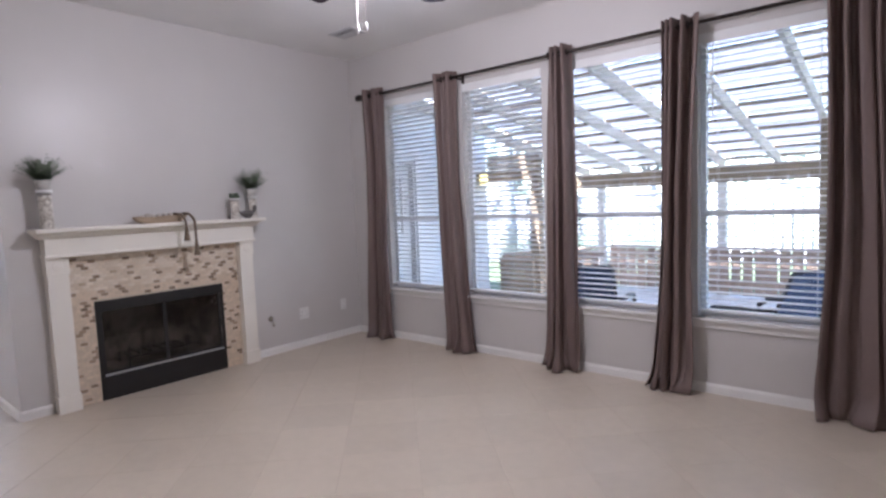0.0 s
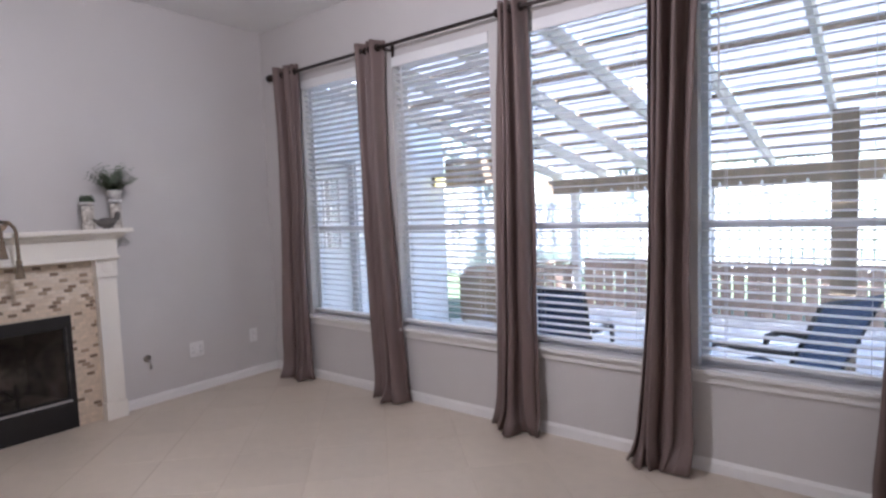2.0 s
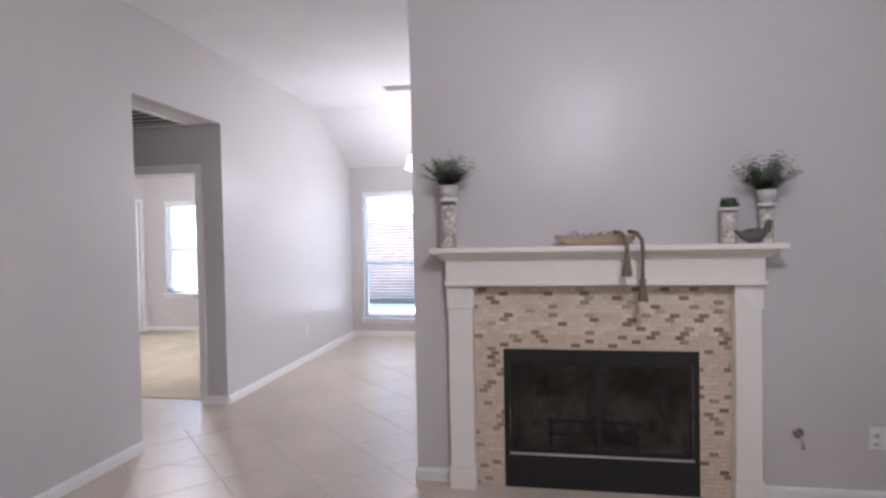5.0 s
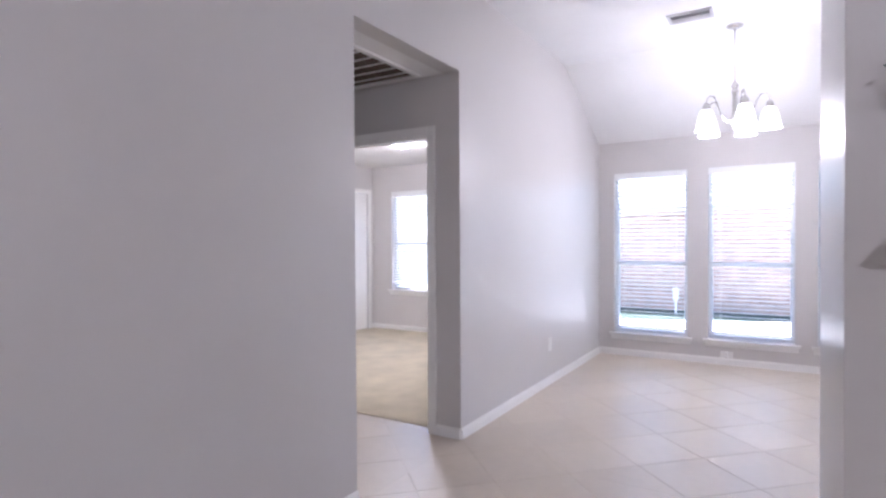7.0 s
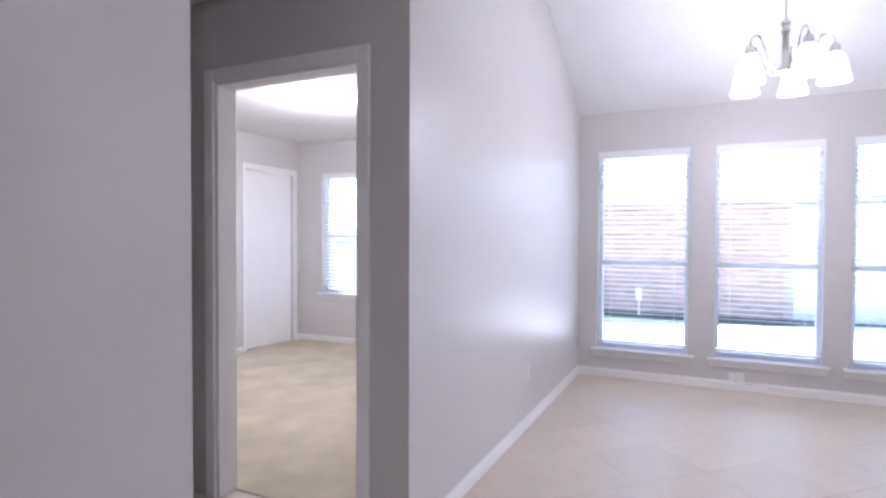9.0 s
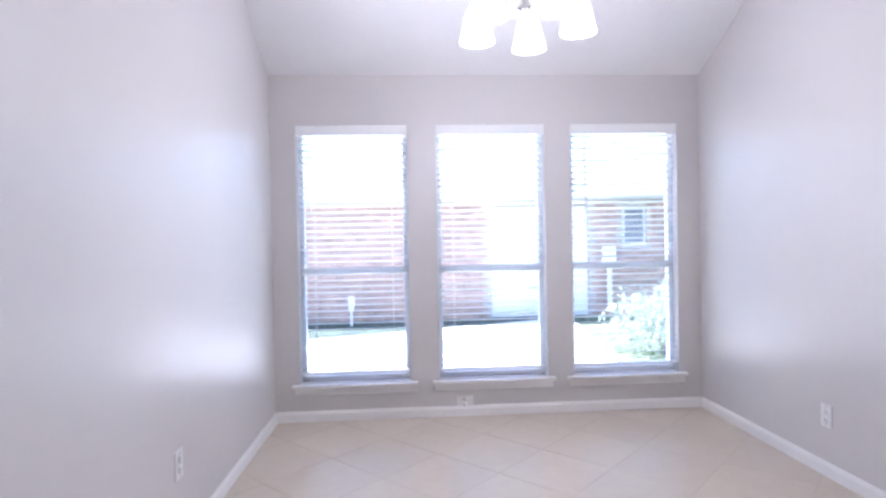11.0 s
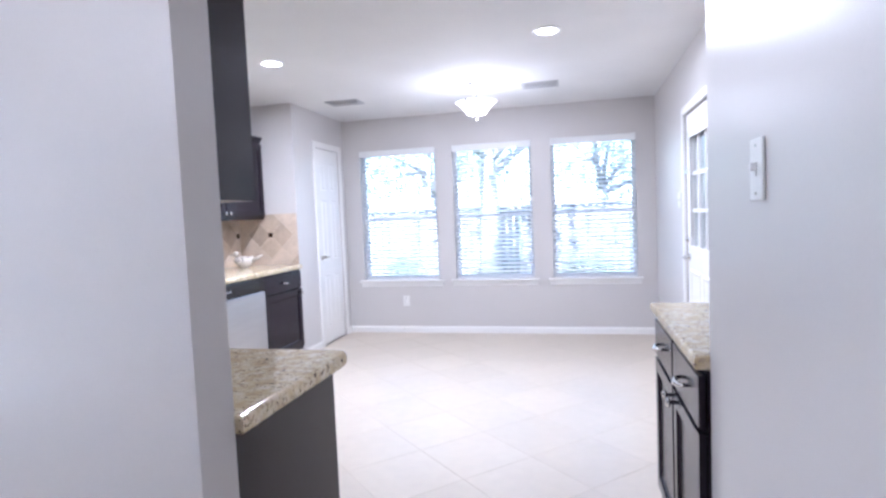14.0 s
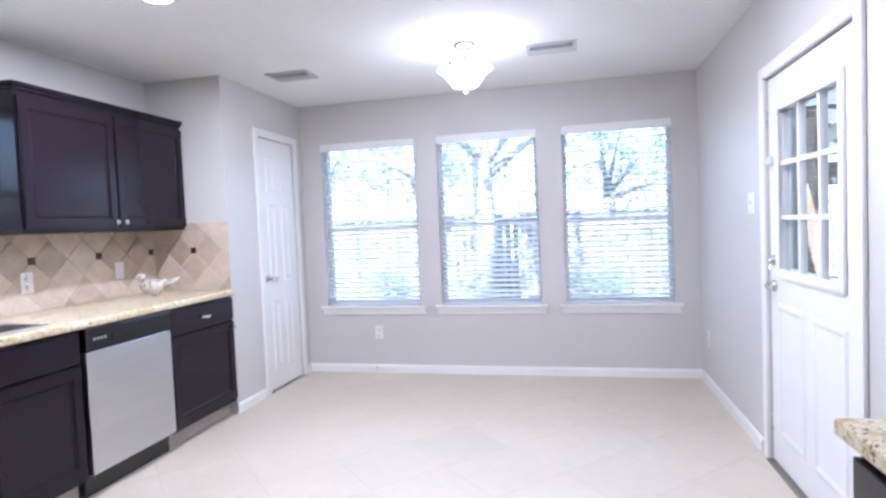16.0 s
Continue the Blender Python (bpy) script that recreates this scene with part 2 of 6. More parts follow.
def tube(points, r, n=8):
    """A round bar along a run of points."""
    bm = bmesh.new()
    pts = [Vector(p) for p in points]
    rings = []
    for i, p in enumerate(pts):
        d = (pts[min(i + 1, len(pts) - 1)] - pts[max(i - 1, 0)]).normalized()
        u = d.cross(Vector((0, 0, 1)) if abs(d.z) < 0.9 else Vector((1, 0, 0))).normalized()
        w = d.cross(u)
        rr = r[i] if isinstance(r, (list, tuple)) else r
        rings.append([bm.verts.new(p + rr * (math.cos(2 * math.pi * k / n) * u + math.sin(2 * math.pi * k / n) * w)) for k in range(n)])
    for a, b in zip(rings, rings[1:]):
        for k in range(n):
            bm.faces.new((a[k], a[(k + 1) % n], b[(k + 1) % n], b[k]))
    bm.faces.new(rings[0][::-1]), bm.faces.new(rings[-1])
    bmesh.ops.recalc_face_normals(bm, faces=bm.faces[:])
    for f in bm.faces:
        f.smooth = True
    return bm


def mesh_of(name, bm, mat):
    me = bpy.data.meshes.new(name)
    bm.to_mesh(me)
    bm.free()
    me.materials.append(mat)
    return me


def part(name, bm, mat, parent=None, label="", at=None):
    """One mesh object, under a thing or part."""
    me = bm if isinstance(bm, bpy.types.Mesh) else mesh_of(name, bm, mat)
    ob = new(name, me)
    if parent is not None:
        ob.parent = parent
    if at is not None:
        ob.matrix_basis = at if isinstance(at, Matrix) else Matrix.Translation(at)
    return tagged(ob, label)


def thing(name, x, y, z, label, category, rz=0, group="", kind=""):
    """An Empty at the base of a thing."""
    ob = new(name)
    ob.empty_display_size = 0.1
    ob.matrix_basis = pose(x, y, z, 0, 0, rz)
    return tagged(ob, label, category, group, kind)


def structure(name, bm, mat, label, category):
    return tagged(part(name, bm, mat), label, category, kind="structure")


def slab(axis, a0, a1, u0, u1, z0, z1, holes=()):
    """A wall across axis from a0 to a1, along u0..u1 and z0..z1, with holes (u0, u1, z0, z1) through it."""
    us = sorted({u0, u1, *[h[0] for h in holes], *[h[1] for h in holes]})
    zs = sorted({z0, z1, *[h[2] for h in holes], *[h[3] for h in holes]})
    us, zs = [u for u in us if u0 <= u <= u1], [z for z in zs if z0 <= z <= z1]

    def solid(i, j):
        if not (0 <= i < len(us) - 1 and 0 <= j < len(zs) - 1):
            return False
        cu, cz = (us[i] + us[i + 1]) / 2, (zs[j] + zs[j + 1]) / 2
        return not any(h[0] < cu < h[1] and h[2] < cz < h[3] for h in holes)

    bm = bmesh.new()
    seen = {}

    def vert(a, u, z):
        key = (a, u, z)
        if key not in seen:
            seen[key] = bm.verts.new((a, u, z) if axis == "x" else (u, a, z))
        return seen[key]

    for i in range(len(us) - 1):
        for j in range(len(zs) - 1):
            if not solid(i, j):
                continue
            p, q, r, s = us[i], us[i + 1], zs[j], zs[j + 1]
            for a in (a0, a1):
                bm.faces.new([vert(a, p, r), vert(a, q, r), vert(a, q, s), vert(a, p, s)])
            for di, dj, e in ((-1, 0, ((p, r), (p, s))), (1, 0, ((q, r), (q, s))), (0, -1, ((p, r), (q, r))), (0, 1, ((p, s), (q, s)))):
                if not solid(i + di, j + dj):
                    (ua, za), (ub, zb) = e
                    bm.faces.new([vert(a0, ua, za), vert(a1, ua, za), vert(a1, ub, zb), vert(a0, ub, zb)])
    bmesh.ops.recalc_face_normals(bm, faces=bm.faces[:])
    return bm

# ---- the rooms ----
XF, YW, YS, XD, YN = -4.287, 4.39, -0.80, -8.88, 2.297
XEND, XC, YC0, YC1 = -6.445, -5.387, 1.17, 2.99
XE, YK, XP, YP, XW = -4.92, 7.457, -8.315, 6.27, -8.94
XR = 0.64
HIGH, LOW = 3.04, 2.44
EXT = 0.16
LIV_WIN = [(-3.74 + 1.04 * k, -3.74 + 1.04 * k + 0.84) for k in range(4)]
LIV_Z = (0.55, 2.53)
DIN_WIN = [(-0.625, 0.155), (0.36, 1.145), (1.335, 2.125)]
DIN_Z = (0.262, 2.085)
KIT_WIN = [(-8.12, -7.225), (-7.035, -6.17), (-5.97, -5.11)]
KIT_Z = (0.605, 2.085)
SINK_WIN = (3.75, 4.90, 1.17, 2.05)
DOOR_B = (4.95, 5.90, 0.0, 1.985)
DOOR_P = (6.72, 7.30, 0.0, 2.075)
BED_WIN = (-3.97, -3.2, 0.60, 2.06)

structure("wall_north_living", slab("y", YW, YW + EXT, XF - 0.5, 3.2, -0.2, HIGH, [(a, b, *LIV_Z) for a, b in LIV_WIN]), M["wall"], "light greige painted wall with four tall windows", "wall")
bm = slab("x", XF - 0.47, XF, YC0, YW, -0.2, HIGH, [(1.725, 2.70, 0.19, 0.765)])
quad_box(bm, XC, XF - 0.47, YC0, YC1, -0.2, HIGH), quad_box(bm, XE, XF - 0.47, YC1, YW, -0.2, HIGH)
structure("wall_fireplace", bm, M["wall"], "light greige painted chimney wall behind the fireplace", "wall")
structure("wall_east_living", boxes((XR, XR + 0.12, 1.9, YW, -0.2, HIGH)), M["wall"], "light greige painted side wall", "wall")
structure("wall_entry_east", boxes((3.2, 3.32, -2.2, YW, -0.2, HIGH)), M["wall"], "plain painted wall behind the entry", "wall")
structure("wall_south", slab("y", YS - 0.12, YS, XD - EXT, 3.2, -0.2, HIGH, [(-5.54, -4.475, -0.2, LOW)]), M["wall"], "light greige painted long wall with a hall opening", "wall")
structure("wall_dining_front", slab("x", XD - EXT, XD, YS, YN, -0.2, LOW, [(a, b, *DIN_Z) for a, b in DIN_WIN]), M["wall"], "light greige painted wall with three windows", "wall")
bm = slab("y", YN, YN + 0.115, XD - EXT, XC, -0.2, HIGH, [(XEND, XC, -0.2, LOW)])
structure("wall_dining_north", bm, M["wall"], "light greige painted partition between dining room and kitchen", "wall")
structure("wall_kitchen_east", slab("x", XE, XE + 0.14, YW, YK, -0.2, LOW + 0.2, [DOOR_B[:2] + (-0.2, DOOR_B[3])]), M["wall"], "light greige painted kitchen wall with the back door", "wall")
structure("wall_kitchen_north", slab("y", YK, YK + EXT, XW - EXT, XE + 0.14, -0.2, LOW + 0.2, [(a, b, *KIT_Z) for a, b in KIT_WIN]), M["wall"], "light greige painted kitchen wall with three windows", "wall")
structure("wall_kitchen_west", slab("x", XW - EXT, XW, YN + 0.115, YK, -0.2, LOW + 0.2, [SINK_WIN]), M["wall"], "light greige painted kitchen wall with a window over the sink", "wall")
structure("wall_pantry", slab("x", XP - 0.11, XP, YP, YK, -0.2, LOW, [DOOR_P[:2] + (-0.2, DOOR_P[3])]), M["wall"], "light greige painted pantry wall with a panel door", "wall")
structure("wall_pantry_side", boxes((XW, XP - 0.11, YP, YP + 0.11, -0.2, LOW)), M["wall"], "light greige painted pantry side wall", "wall")
# hall and bedroom
structure("wall_hall_west", slab("x", -5.66, -5.54, -6.0, YS - 0.12, -0.2, LOW + 0.1, [(-1.88, -1.045, -0.2, 2.04)]), M["wall"], "light greige hall wall with an open bedroom doorway", "wall")
structure("wall_hall_east", boxes((-4.475, -4.36, -6.0, YS - 0.12, -0.2, LOW + 0.1)), M["wall"], "plain hall wall", "wall")
structure("wall_hall_end", boxes((-5.54, -4.475, -3.6, -3.48, -0.2, LOW + 0.1)), M["wall"], "plain wall at the end of the hall", "wall")
structure("wall_bedroom_west", slab("x", -9.26, -9.10, -4.32, YS - 0.12, -0.2, LOW + 0.1, [BED_WIN]), M["wall"], "light grey bedroom wall with a window", "wall")
structure("wall_bedroom_south", slab("y", -4.44, -4.32, -9.26, -5.66, -0.2, LOW + 0.1, [(-8.98, -8.20, -0.2, 2.04)]), M["wall"], "light grey bedroom wall with a closet door", "wall")
structure("wall_closet", boxes((-9.3, -7.9, -5.6, -5.5, -0.2, LOW + 0.1)), M["wall"], "plain wall behind the bedroom door", "wall")

# ceilings
structure("ceiling_high", boxes((XD, 3.2, YS, YW, HIGH, HIGH + 0.12)), M["ceiling"], "white textured high ceiling", "ceiling")
bm = bmesh.new()
x0, x1 = XD - EXT, -7.67
t0 = LOW - EXT * (HIGH - LOW) / (x1 - XD)
prof = [(x0, t0), (x1, HIGH + 0.001), (x1, HIGH + 0.11), (x0, HIGH + 0.11)]
va = [bm.verts.new((x, YS, z)) for x, z in prof]
vb = [bm.verts.new((x, YN, z)) for x, z in prof]
bm.faces.new(va), bm.faces.new(vb[::-1])
for k in range(4):
    bm.faces.new((va[k], vb[k], vb[(k + 1) % 4], va[(k + 1) % 4]))
bmesh.ops.recalc_face_normals(bm, faces=bm.faces[:])
structure("ceiling_slope", bm, M["ceiling"], "white textured sloping ceiling above the dining windows", "ceiling")
structure("ceiling_kitchen", boxes((XW, XE, YN + 0.115, YK, LOW, LOW + 0.15)), M["ceiling"], "white textured kitchen ceiling", "ceiling")
structure("ceiling_hall", boxes((-5.54, -4.475, -3.6, YS - 0.12, LOW, LOW + 0.1)), M["ceiling"], "white hall ceiling", "ceiling")
structure("ceiling_bedroom", boxes((-9.10, -5.66, -5.6, YS - 0.12, LOW, LOW + 0.1)), M["ceiling"], "white bedroom ceiling", "ceiling")

# floors
structure("floor_bedroom", boxes((-9.10, -5.64, -5.6, YS - 0.12, -0.1, 0.006)), M["carpet"], "beige looped bedroom carpet", "carpet")
ROOMS = [(XF, 3.2, YS, YW), (XC, XF, YS, YC0), (XD, XC, YS, YN), (XEND, XC, YN, YN + 0.115), (XW, XC, YN + 0.115, YC1), (XW, XE, YC1, YP), (XP, XE, YP, YK), (-5.54, -4.475, -3.48, YS), (-5.64, -5.54, -1.88, -1.045)]
floor = structure("floor", boxes(*[(a, b, c, d, -0.12, -0.0012) for a, b, c, d in ROOMS]), M["grout"], "grout bed under diagonal beige floor tiles", "floor")


def baseboard(runs, h=0.072, d=0.014):
    """Runs (x0, y0, x1, y1, nx, ny): a stretch of wall and the way it faces."""
    for x0, y0, x1, y1, nx, ny in runs:
        bm = bmesh.new()
        prof = [(0, 0), (d, 0), (d, h * 0.75), (d * 0.45, h), (0, h)]
        a = [bm.verts.new((x0 + nx * p, y0 + ny * p, z)) for p, z in prof]
        b = [bm.verts.new((x1 + nx * p, y1 + ny * p, z)) for p, z in prof]
        bm.faces.new(a), bm.faces.new(b[::-1])
        for k in range(5):
            bm.faces.new((a[k], b[k], b[(k + 1) % 5], a[(k + 1) % 5]))
        bmesh.ops.recalc_face_normals(bm, faces=bm.faces[:])
        structure("baseboard", bm, M["trim"], "white painted baseboard along the wall", "baseboard")


baseboard([
    (XF, YW, XR, YW, 0, -1), (XR, 1.9, XR, YW - 0.014, -1, 0), (XF, YC0, XF, 1.36, 1, 0), (XF, 3.05, XF, YW - 0.014, 1, 0), (XC, YC0, XF, YC0, 0, -1),
    (XD, YS, -5.54, YS, 0, 1), (-4.475, YS, 3.2, YS, 0, 1), (XD, YS + 0.014, XD, YN - 0.014, 1, 0), (XD, YN, XEND, YN, 0, -1), (XC, YC0, XC, YC1, -1, 0),
    (XP, YK, XE, YK, 0, -1), (XE, 3.9, XE, 4.90, -1, 0), (XE, 6.00, XE, YK - 0.014, -1, 0), (XP, YP, XP, 6.65, 1, 0), (XP, 7.36, XP, YK - 0.014, 1, 0),
    (-5.54, -0.985, -5.54, YS, 1, 0), (-9.10, -4.32, -9.10, -0.92, 1, 0), (-9.08, -4.32, -9.04, -4.32, 0, 1), (-8.14, -4.32, -5.66, -4.32, 0, 1),
])


# ---- windows and blinds ----
def window(index, axis, face, out, u0, u1, z0, z1, rail, label, sill=True, trim_w=0.0):
    """A sash window in an opening. face: the inner wall plane; out: +1 or -1, the way outside along the axis."""
    def b(a0, a1, p0, p1, q0, q1):
        a0, a1 = sorted((face + out * a0, face + out * a1))
        return (a0, a1, p0, p1, q0, q1) if axis == "x" else (p0, p1, a0, a1, q0, q1)
    root = tagged(new("window_%d" % index), label, "window", kind="structure")
    d0, d1 = 0.075, 0.13
    part("window_frame", boxes(b(d0, d1, u0, u0 + 0.035, z0, z1), b(d0, d1, u1 - 0.035, u1, z0, z1), b(d0, d1, u0 + 0.035, u1 - 0.035, z1 - 0.035, z1), b(d0, d1, u0 + 0.035, u1 - 0.035, z0, z0 + 0.04)), M["vinyl"], root)
    part("meeting_rail", boxes(b(d0 + 0.005, d1 - 0.01, u0 + 0.035, u1 - 0.035, rail - 0.02, rail + 0.02)), M["vinyl"], root)
    for lo, hi in ((z0 + 0.04, rail - 0.02), (rail + 0.02, z1 - 0.035)):
        pane = part("pane", boxes(b(0.1, 0.104, u0 + 0.035, u1 - 0.035, lo, hi)), M["glass"], root)
        pane.visible_shadow = False
    if sill:
        part("window_sill", boxes(b(-0.045, 0.075, u0 - 0.05, u1 + 0.05, z0 - 0.022, z0 - 0.001), b(-0.016, -0.001, u0 - 0.035, u1 + 0.035, z0 - 0.075, z0 - 0.0225)), M["trim"], root)
    return root


SLATS = {}


def blind(axis, face, out, u0, u1, z0, z1, tilt, label, pitch=0.044, wand=True):
    """A wide-slat blind inside a window's opening."""
    w = u1 - u0 - 0.02
    cu = (u0 + u1) / 2
    rz = {("y", 1): 0, ("y", -1): 180, ("x", -1): 90, ("x", 1): -90}[(axis, out)]
    a = face + out * 0.036
    root = thing("window_blind", *((cu, a) if axis == "y" else (a, cu)), z1, label, "blind", rz, group="window blinds")
    key = round(w, 3)
    if key not in SLATS:
        bm = bmesh.new()
        rows = []
        for k in range(4):
            y = -0.025 + 0.05 * k / 3
            c = 0.0025 * (1 - (y / 0.025) ** 2)
            rows.append([[bm.verts.new((sx * w / 2, y, c + dz)) for sx in (-1, 1)] for dz in (0, 0.0028)])
        for r0, r1 in zip(rows, rows[1:]):
            bm.faces.new((r0[0][0], r1[0][0], r1[0][1], r0[0][1])), bm.faces.new((r0[1][0], r0[1][1], r1[1][1], r1[1][0]))
            for s in (0, 1):
                bm.faces.new((r0[0][s], r0[1][s], r1[1][s], r1[0][s]))
        for r in (rows[0], rows[-1]):
            bm.faces.new((r[0][0], r[0][1], r[1][1], r[1][0]))
        bmesh.ops.recalc_face_normals(bm, faces=bm.faces[:])
        SLATS[key] = mesh_of("slat", bm, M["slat"])
    part("valance", box(-w / 2 - 0.008, w / 2 + 0.008, -0.042, -0.026, -0.072, -0.002, 0.003), M["slat"], root)
    part("headrail", box(-w / 2, w / 2, -0.0255, 0.024, -0.045, -0.003), M["slat"], root)
    n = int((z1 - z0 - 0.12) / pitch)
    for k in range(n):
        z = -0.085 - k * pitch
        part("slat", SLATS[key], None, root, at=pose(random.uniform(-0.0015, 0.0015), 0, z, tilt + random.uniform(-1.5, 1.5), random.uniform(-0.12, 0.12), 0))
    zb = -0.085 - n * pitch
    part("bottom_rail", box(-w / 2, w / 2, -0.025, 0.025, zb - 0.008, zb + 0.010, 0.003), M["slat"], root)
    for s in (-0.36, 0.36):
        part("ladder_cord", boxes((s * w - 0.001, s * w + 0.001, -0.0268, -0.0255, zb, -0.046), (s * w - 0.001, s * w + 0.001, 0.0255, 0.0268, zb, -0.046)), M["cord"], root)
    if wand:
        part("tilt_wand", tube([(-w / 2 + 0.09, -0.05, -0.07), (-w / 2 + 0.092, -0.052, -0.62)], 0.004, 6), M["plate"], root)
    return root


for k, (a, b) in enumerate(LIV_WIN):
    window(k + 1, "y", YW, 1, a, b, *LIV_Z, 1.29, "tall white vinyl sash window with a deep white sill")
    blind("y", YW, 1, a, b, *LIV_Z, -17 if k < 2 else 3, "white faux-wood blind with half-tilted slats" if k < 2 else "white faux-wood blind with open slats")
for k, (a, b) in enumerate(DIN_WIN):
    window(k + 5, "x", XD, -1, a, b, *DIN_Z, 1.05, "tall white vinyl sash window with a white sill")
    blind("x", XD, -1, a, b, *DIN_Z, -11, "white faux-wood blind with open slats")
for k, (a, b) in enumerate(KIT_WIN):
    window(k + 8, "y", YK, 1, a, b, *KIT_Z, 1.30, "white vinyl sash window with a white sill")
    blind("y", YK, 1, a, b, *KIT_Z, 17, "white faux-wood blind with open slats")
window(11, "x", XW, -1, *SINK_WIN, 1.60, "white vinyl window over the kitchen sink")
window(12, "x", -9.10, -1, *BED_WIN, 1.3, "white vinyl bedroom window")
blind("x", -9.10, -1, *BED_WIN, 38, "white bedroom blind with slats tilted shut", pitch=0.042)

# ---- outdoors ----
G, PZ = -0.30, -0.20


def translucent(name, color, share=0.6):
    m = bpy.data.materials.new(name)
    m.use_nodes = True
    n, ln = m.node_tree.nodes, m.node_tree.links.new
    tr, mix, no, rp = n.new("ShaderNodeBsdfTranslucent"), n.new("ShaderNodeMixShader"), n.new("ShaderNodeTexNoise"), n.new("ShaderNodeValToRGB")
    no.inputs["Scale"].default_value = 9
    rp.color_ramp.elements[0].position, rp.color_ramp.elements[0].color = 0.35, (*[c * 0.75 for c in color], 1)
    rp.color_ramp.elements[1].position, rp.color_ramp.elements[1].color = 0.6, (*color, 1)
    ln(no.outputs[0], rp.inputs[0]), ln(rp.outputs[0], tr.inputs[0]), ln(rp.outputs[0], n["Principled BSDF"].inputs["Base Color"])
    mix.inputs[0].default_value = share
    ln(n["Principled BSDF"].outputs[0], mix.inputs[1]), ln(tr.outputs[0], mix.inputs[2]), ln(mix.outputs[0], n["Material Output"].inputs[0])
    return m


M["panel"] = translucent("roof_panel", (0.53, 0.545, 0.58), 0.62)
M["leaf"] = translucent("leaves", (0.44, 0.51, 0.42), 0.62)
M["palefence"] = material("grey_fence_wood", (0.46, 0.45, 0.43), 0.9, vary=0.2, scale=4, grain=50, bump=0.4, stretch=(3, 3, 0.3), per_object=0.12)
M["bark"] = material("bark", (0.42, 0.41, 0.40), 0.9, vary=0.35, scale=6, grain=40, bump=0.9, stretch=(1, 1, 0.3))
M["brick"] = material("brick", (0.42, 0.29, 0.23), 0.85, vary=0.2, scale=4, grain=60, bump=0.4, per_island=0.22)
M["mortar"] = material("mortar", (0.48, 0.45, 0.41), 0.9, vary=0.1, scale=10, grain=80, bump=0.3)
M["shingle"] = material("roof_shingle", (0.15, 0.13, 0.12), 0.9, vary=0.25, scale=8, grain=90, bump=0.6)
M["sling"] = material("chair_sling", (0.025, 0.045, 0.10), 0.75, vary=0.2, scale=10, grain=200, bump=0.3)
M["deckwood"] = material("pale_timber", (0.70, 0.64, 0.56), 0.8, vary=0.12, scale=4, grain=50, bump=0.4, stretch=(1, 0.2, 1))

structure("ground", boxes((-900, 900, -900, 900, G - 1, G)), M["grass"], "green lawn around the house", "lawn")
structure("patio", boxes((XE + 0.145, 4.2, YW + EXT + 0.002, 9.75, G - 0.5, PZ)), M["concrete"], "pale concrete patio slab", "patio")


def plan_slab(outline, z0, z1):
    bm = bmesh.new()
    lo, hi = [bm.verts.new((x, y, z0)) for x, y in outline], [bm.verts.new((x, y, z1)) for x, y in outline]
    bm.faces.new(lo[::-1]), bm.faces.new(hi)
    for k in range(len(outline)):
        j = (k + 1) % len(outline)
        bm.faces.new((lo[k], lo[j], hi[j], hi[k]))
    bmesh.ops.recalc_face_normals(bm, faces=bm.faces[:])
    return bm


structure("drive", plan_slab([(-10.6, -14.0), (-10.6, 2.55), (-11.6, 2.72), (-15.6, 3.3), (-15.5, 2.65), (-13.75, -2.0), (-13.3, -14.0)], G - 0.3, G + 0.02), M["concrete"], "sunlit pale concrete drive beside the house", "drive")
# dark strip painted as the neighbour house's shade on the grass
structure("planting_bed", plan_slab([(-13.31, -14.0), (-13.76, -2.0), (-15.51, 2.66), (-15.99, 2.9), (-15.99, -14.0)], G - 0.2, G + 0.015), M["shaded_grass"], "strip of lawn coloured darker as shade along the brick wall", "planting bed")
# outer skins and roof of the house
structure("wall_kitchen_outside", slab("x", XE + 0.142, XE + 0.16, YW + EXT + 0.002, YK + EXT, G, 2.75, [(DOOR_B[0] - 0.02, DOOR_B[1] + 0.02, -0.22, DOOR_B[3] + 0.02)]), M["siding"], "white lapped siding of the kitchen wing", "outside wall")
for k in range(17):
    z = G + 0.12 + k * 0.165
    structure("siding_lap", boxes((XE + 0.161, XE + 0.167, 6.05, YK + EXT, z, z + 0.012), (XE + 0.161, XE + 0.167, YW + EXT + 0.01, 4.88, z, z + 0.012)), M["siding"], "white siding board edge", "siding")
structure("outer_casing", boxes((XE + 0.161, XE + 0.18, DOOR_B[0] - 0.1, DOOR_B[0] - 0.02, -0.2, 2.14), (XE + 0.161, XE + 0.18, DOOR_B[1] + 0.02, DOOR_B[1] + 0.1, -0.2, 2.14), (XE + 0.161, XE + 0.18, DOOR_B[0] - 0.02, DOOR_B[1] + 0.02, 2.06, 2.14)), M["trim"], "white outside door casing", "door trim")
structure("step", box(XE + 0.17, XE + 0.55, 4.75, 6.15, PZ, -0.03, 0.01), M["concrete"], "concrete step at the back door", "step")
bm = bmesh.new()
for (x0, x1, y0, y1, zb, rise) in ((-9.7, 3.9, -6.4, 5.0, 3.17, 1.9),):
    v = [bm.verts.new(p) for p in ((x0, y0, zb), (x1, y0, zb), (x1, y1, zb), (x0, y1, zb), (x0 + 4.5, (y0 + y1) / 2, zb + rise), (x1 - 4.5, (y0 + y1) / 2, zb + rise))]
    for f in ((0, 1, 5, 4), (1, 2, 5), (2, 3, 4, 5), (3, 0, 4), (3, 2, 1, 0)):
        bm.faces.new([v[i] for i in f])
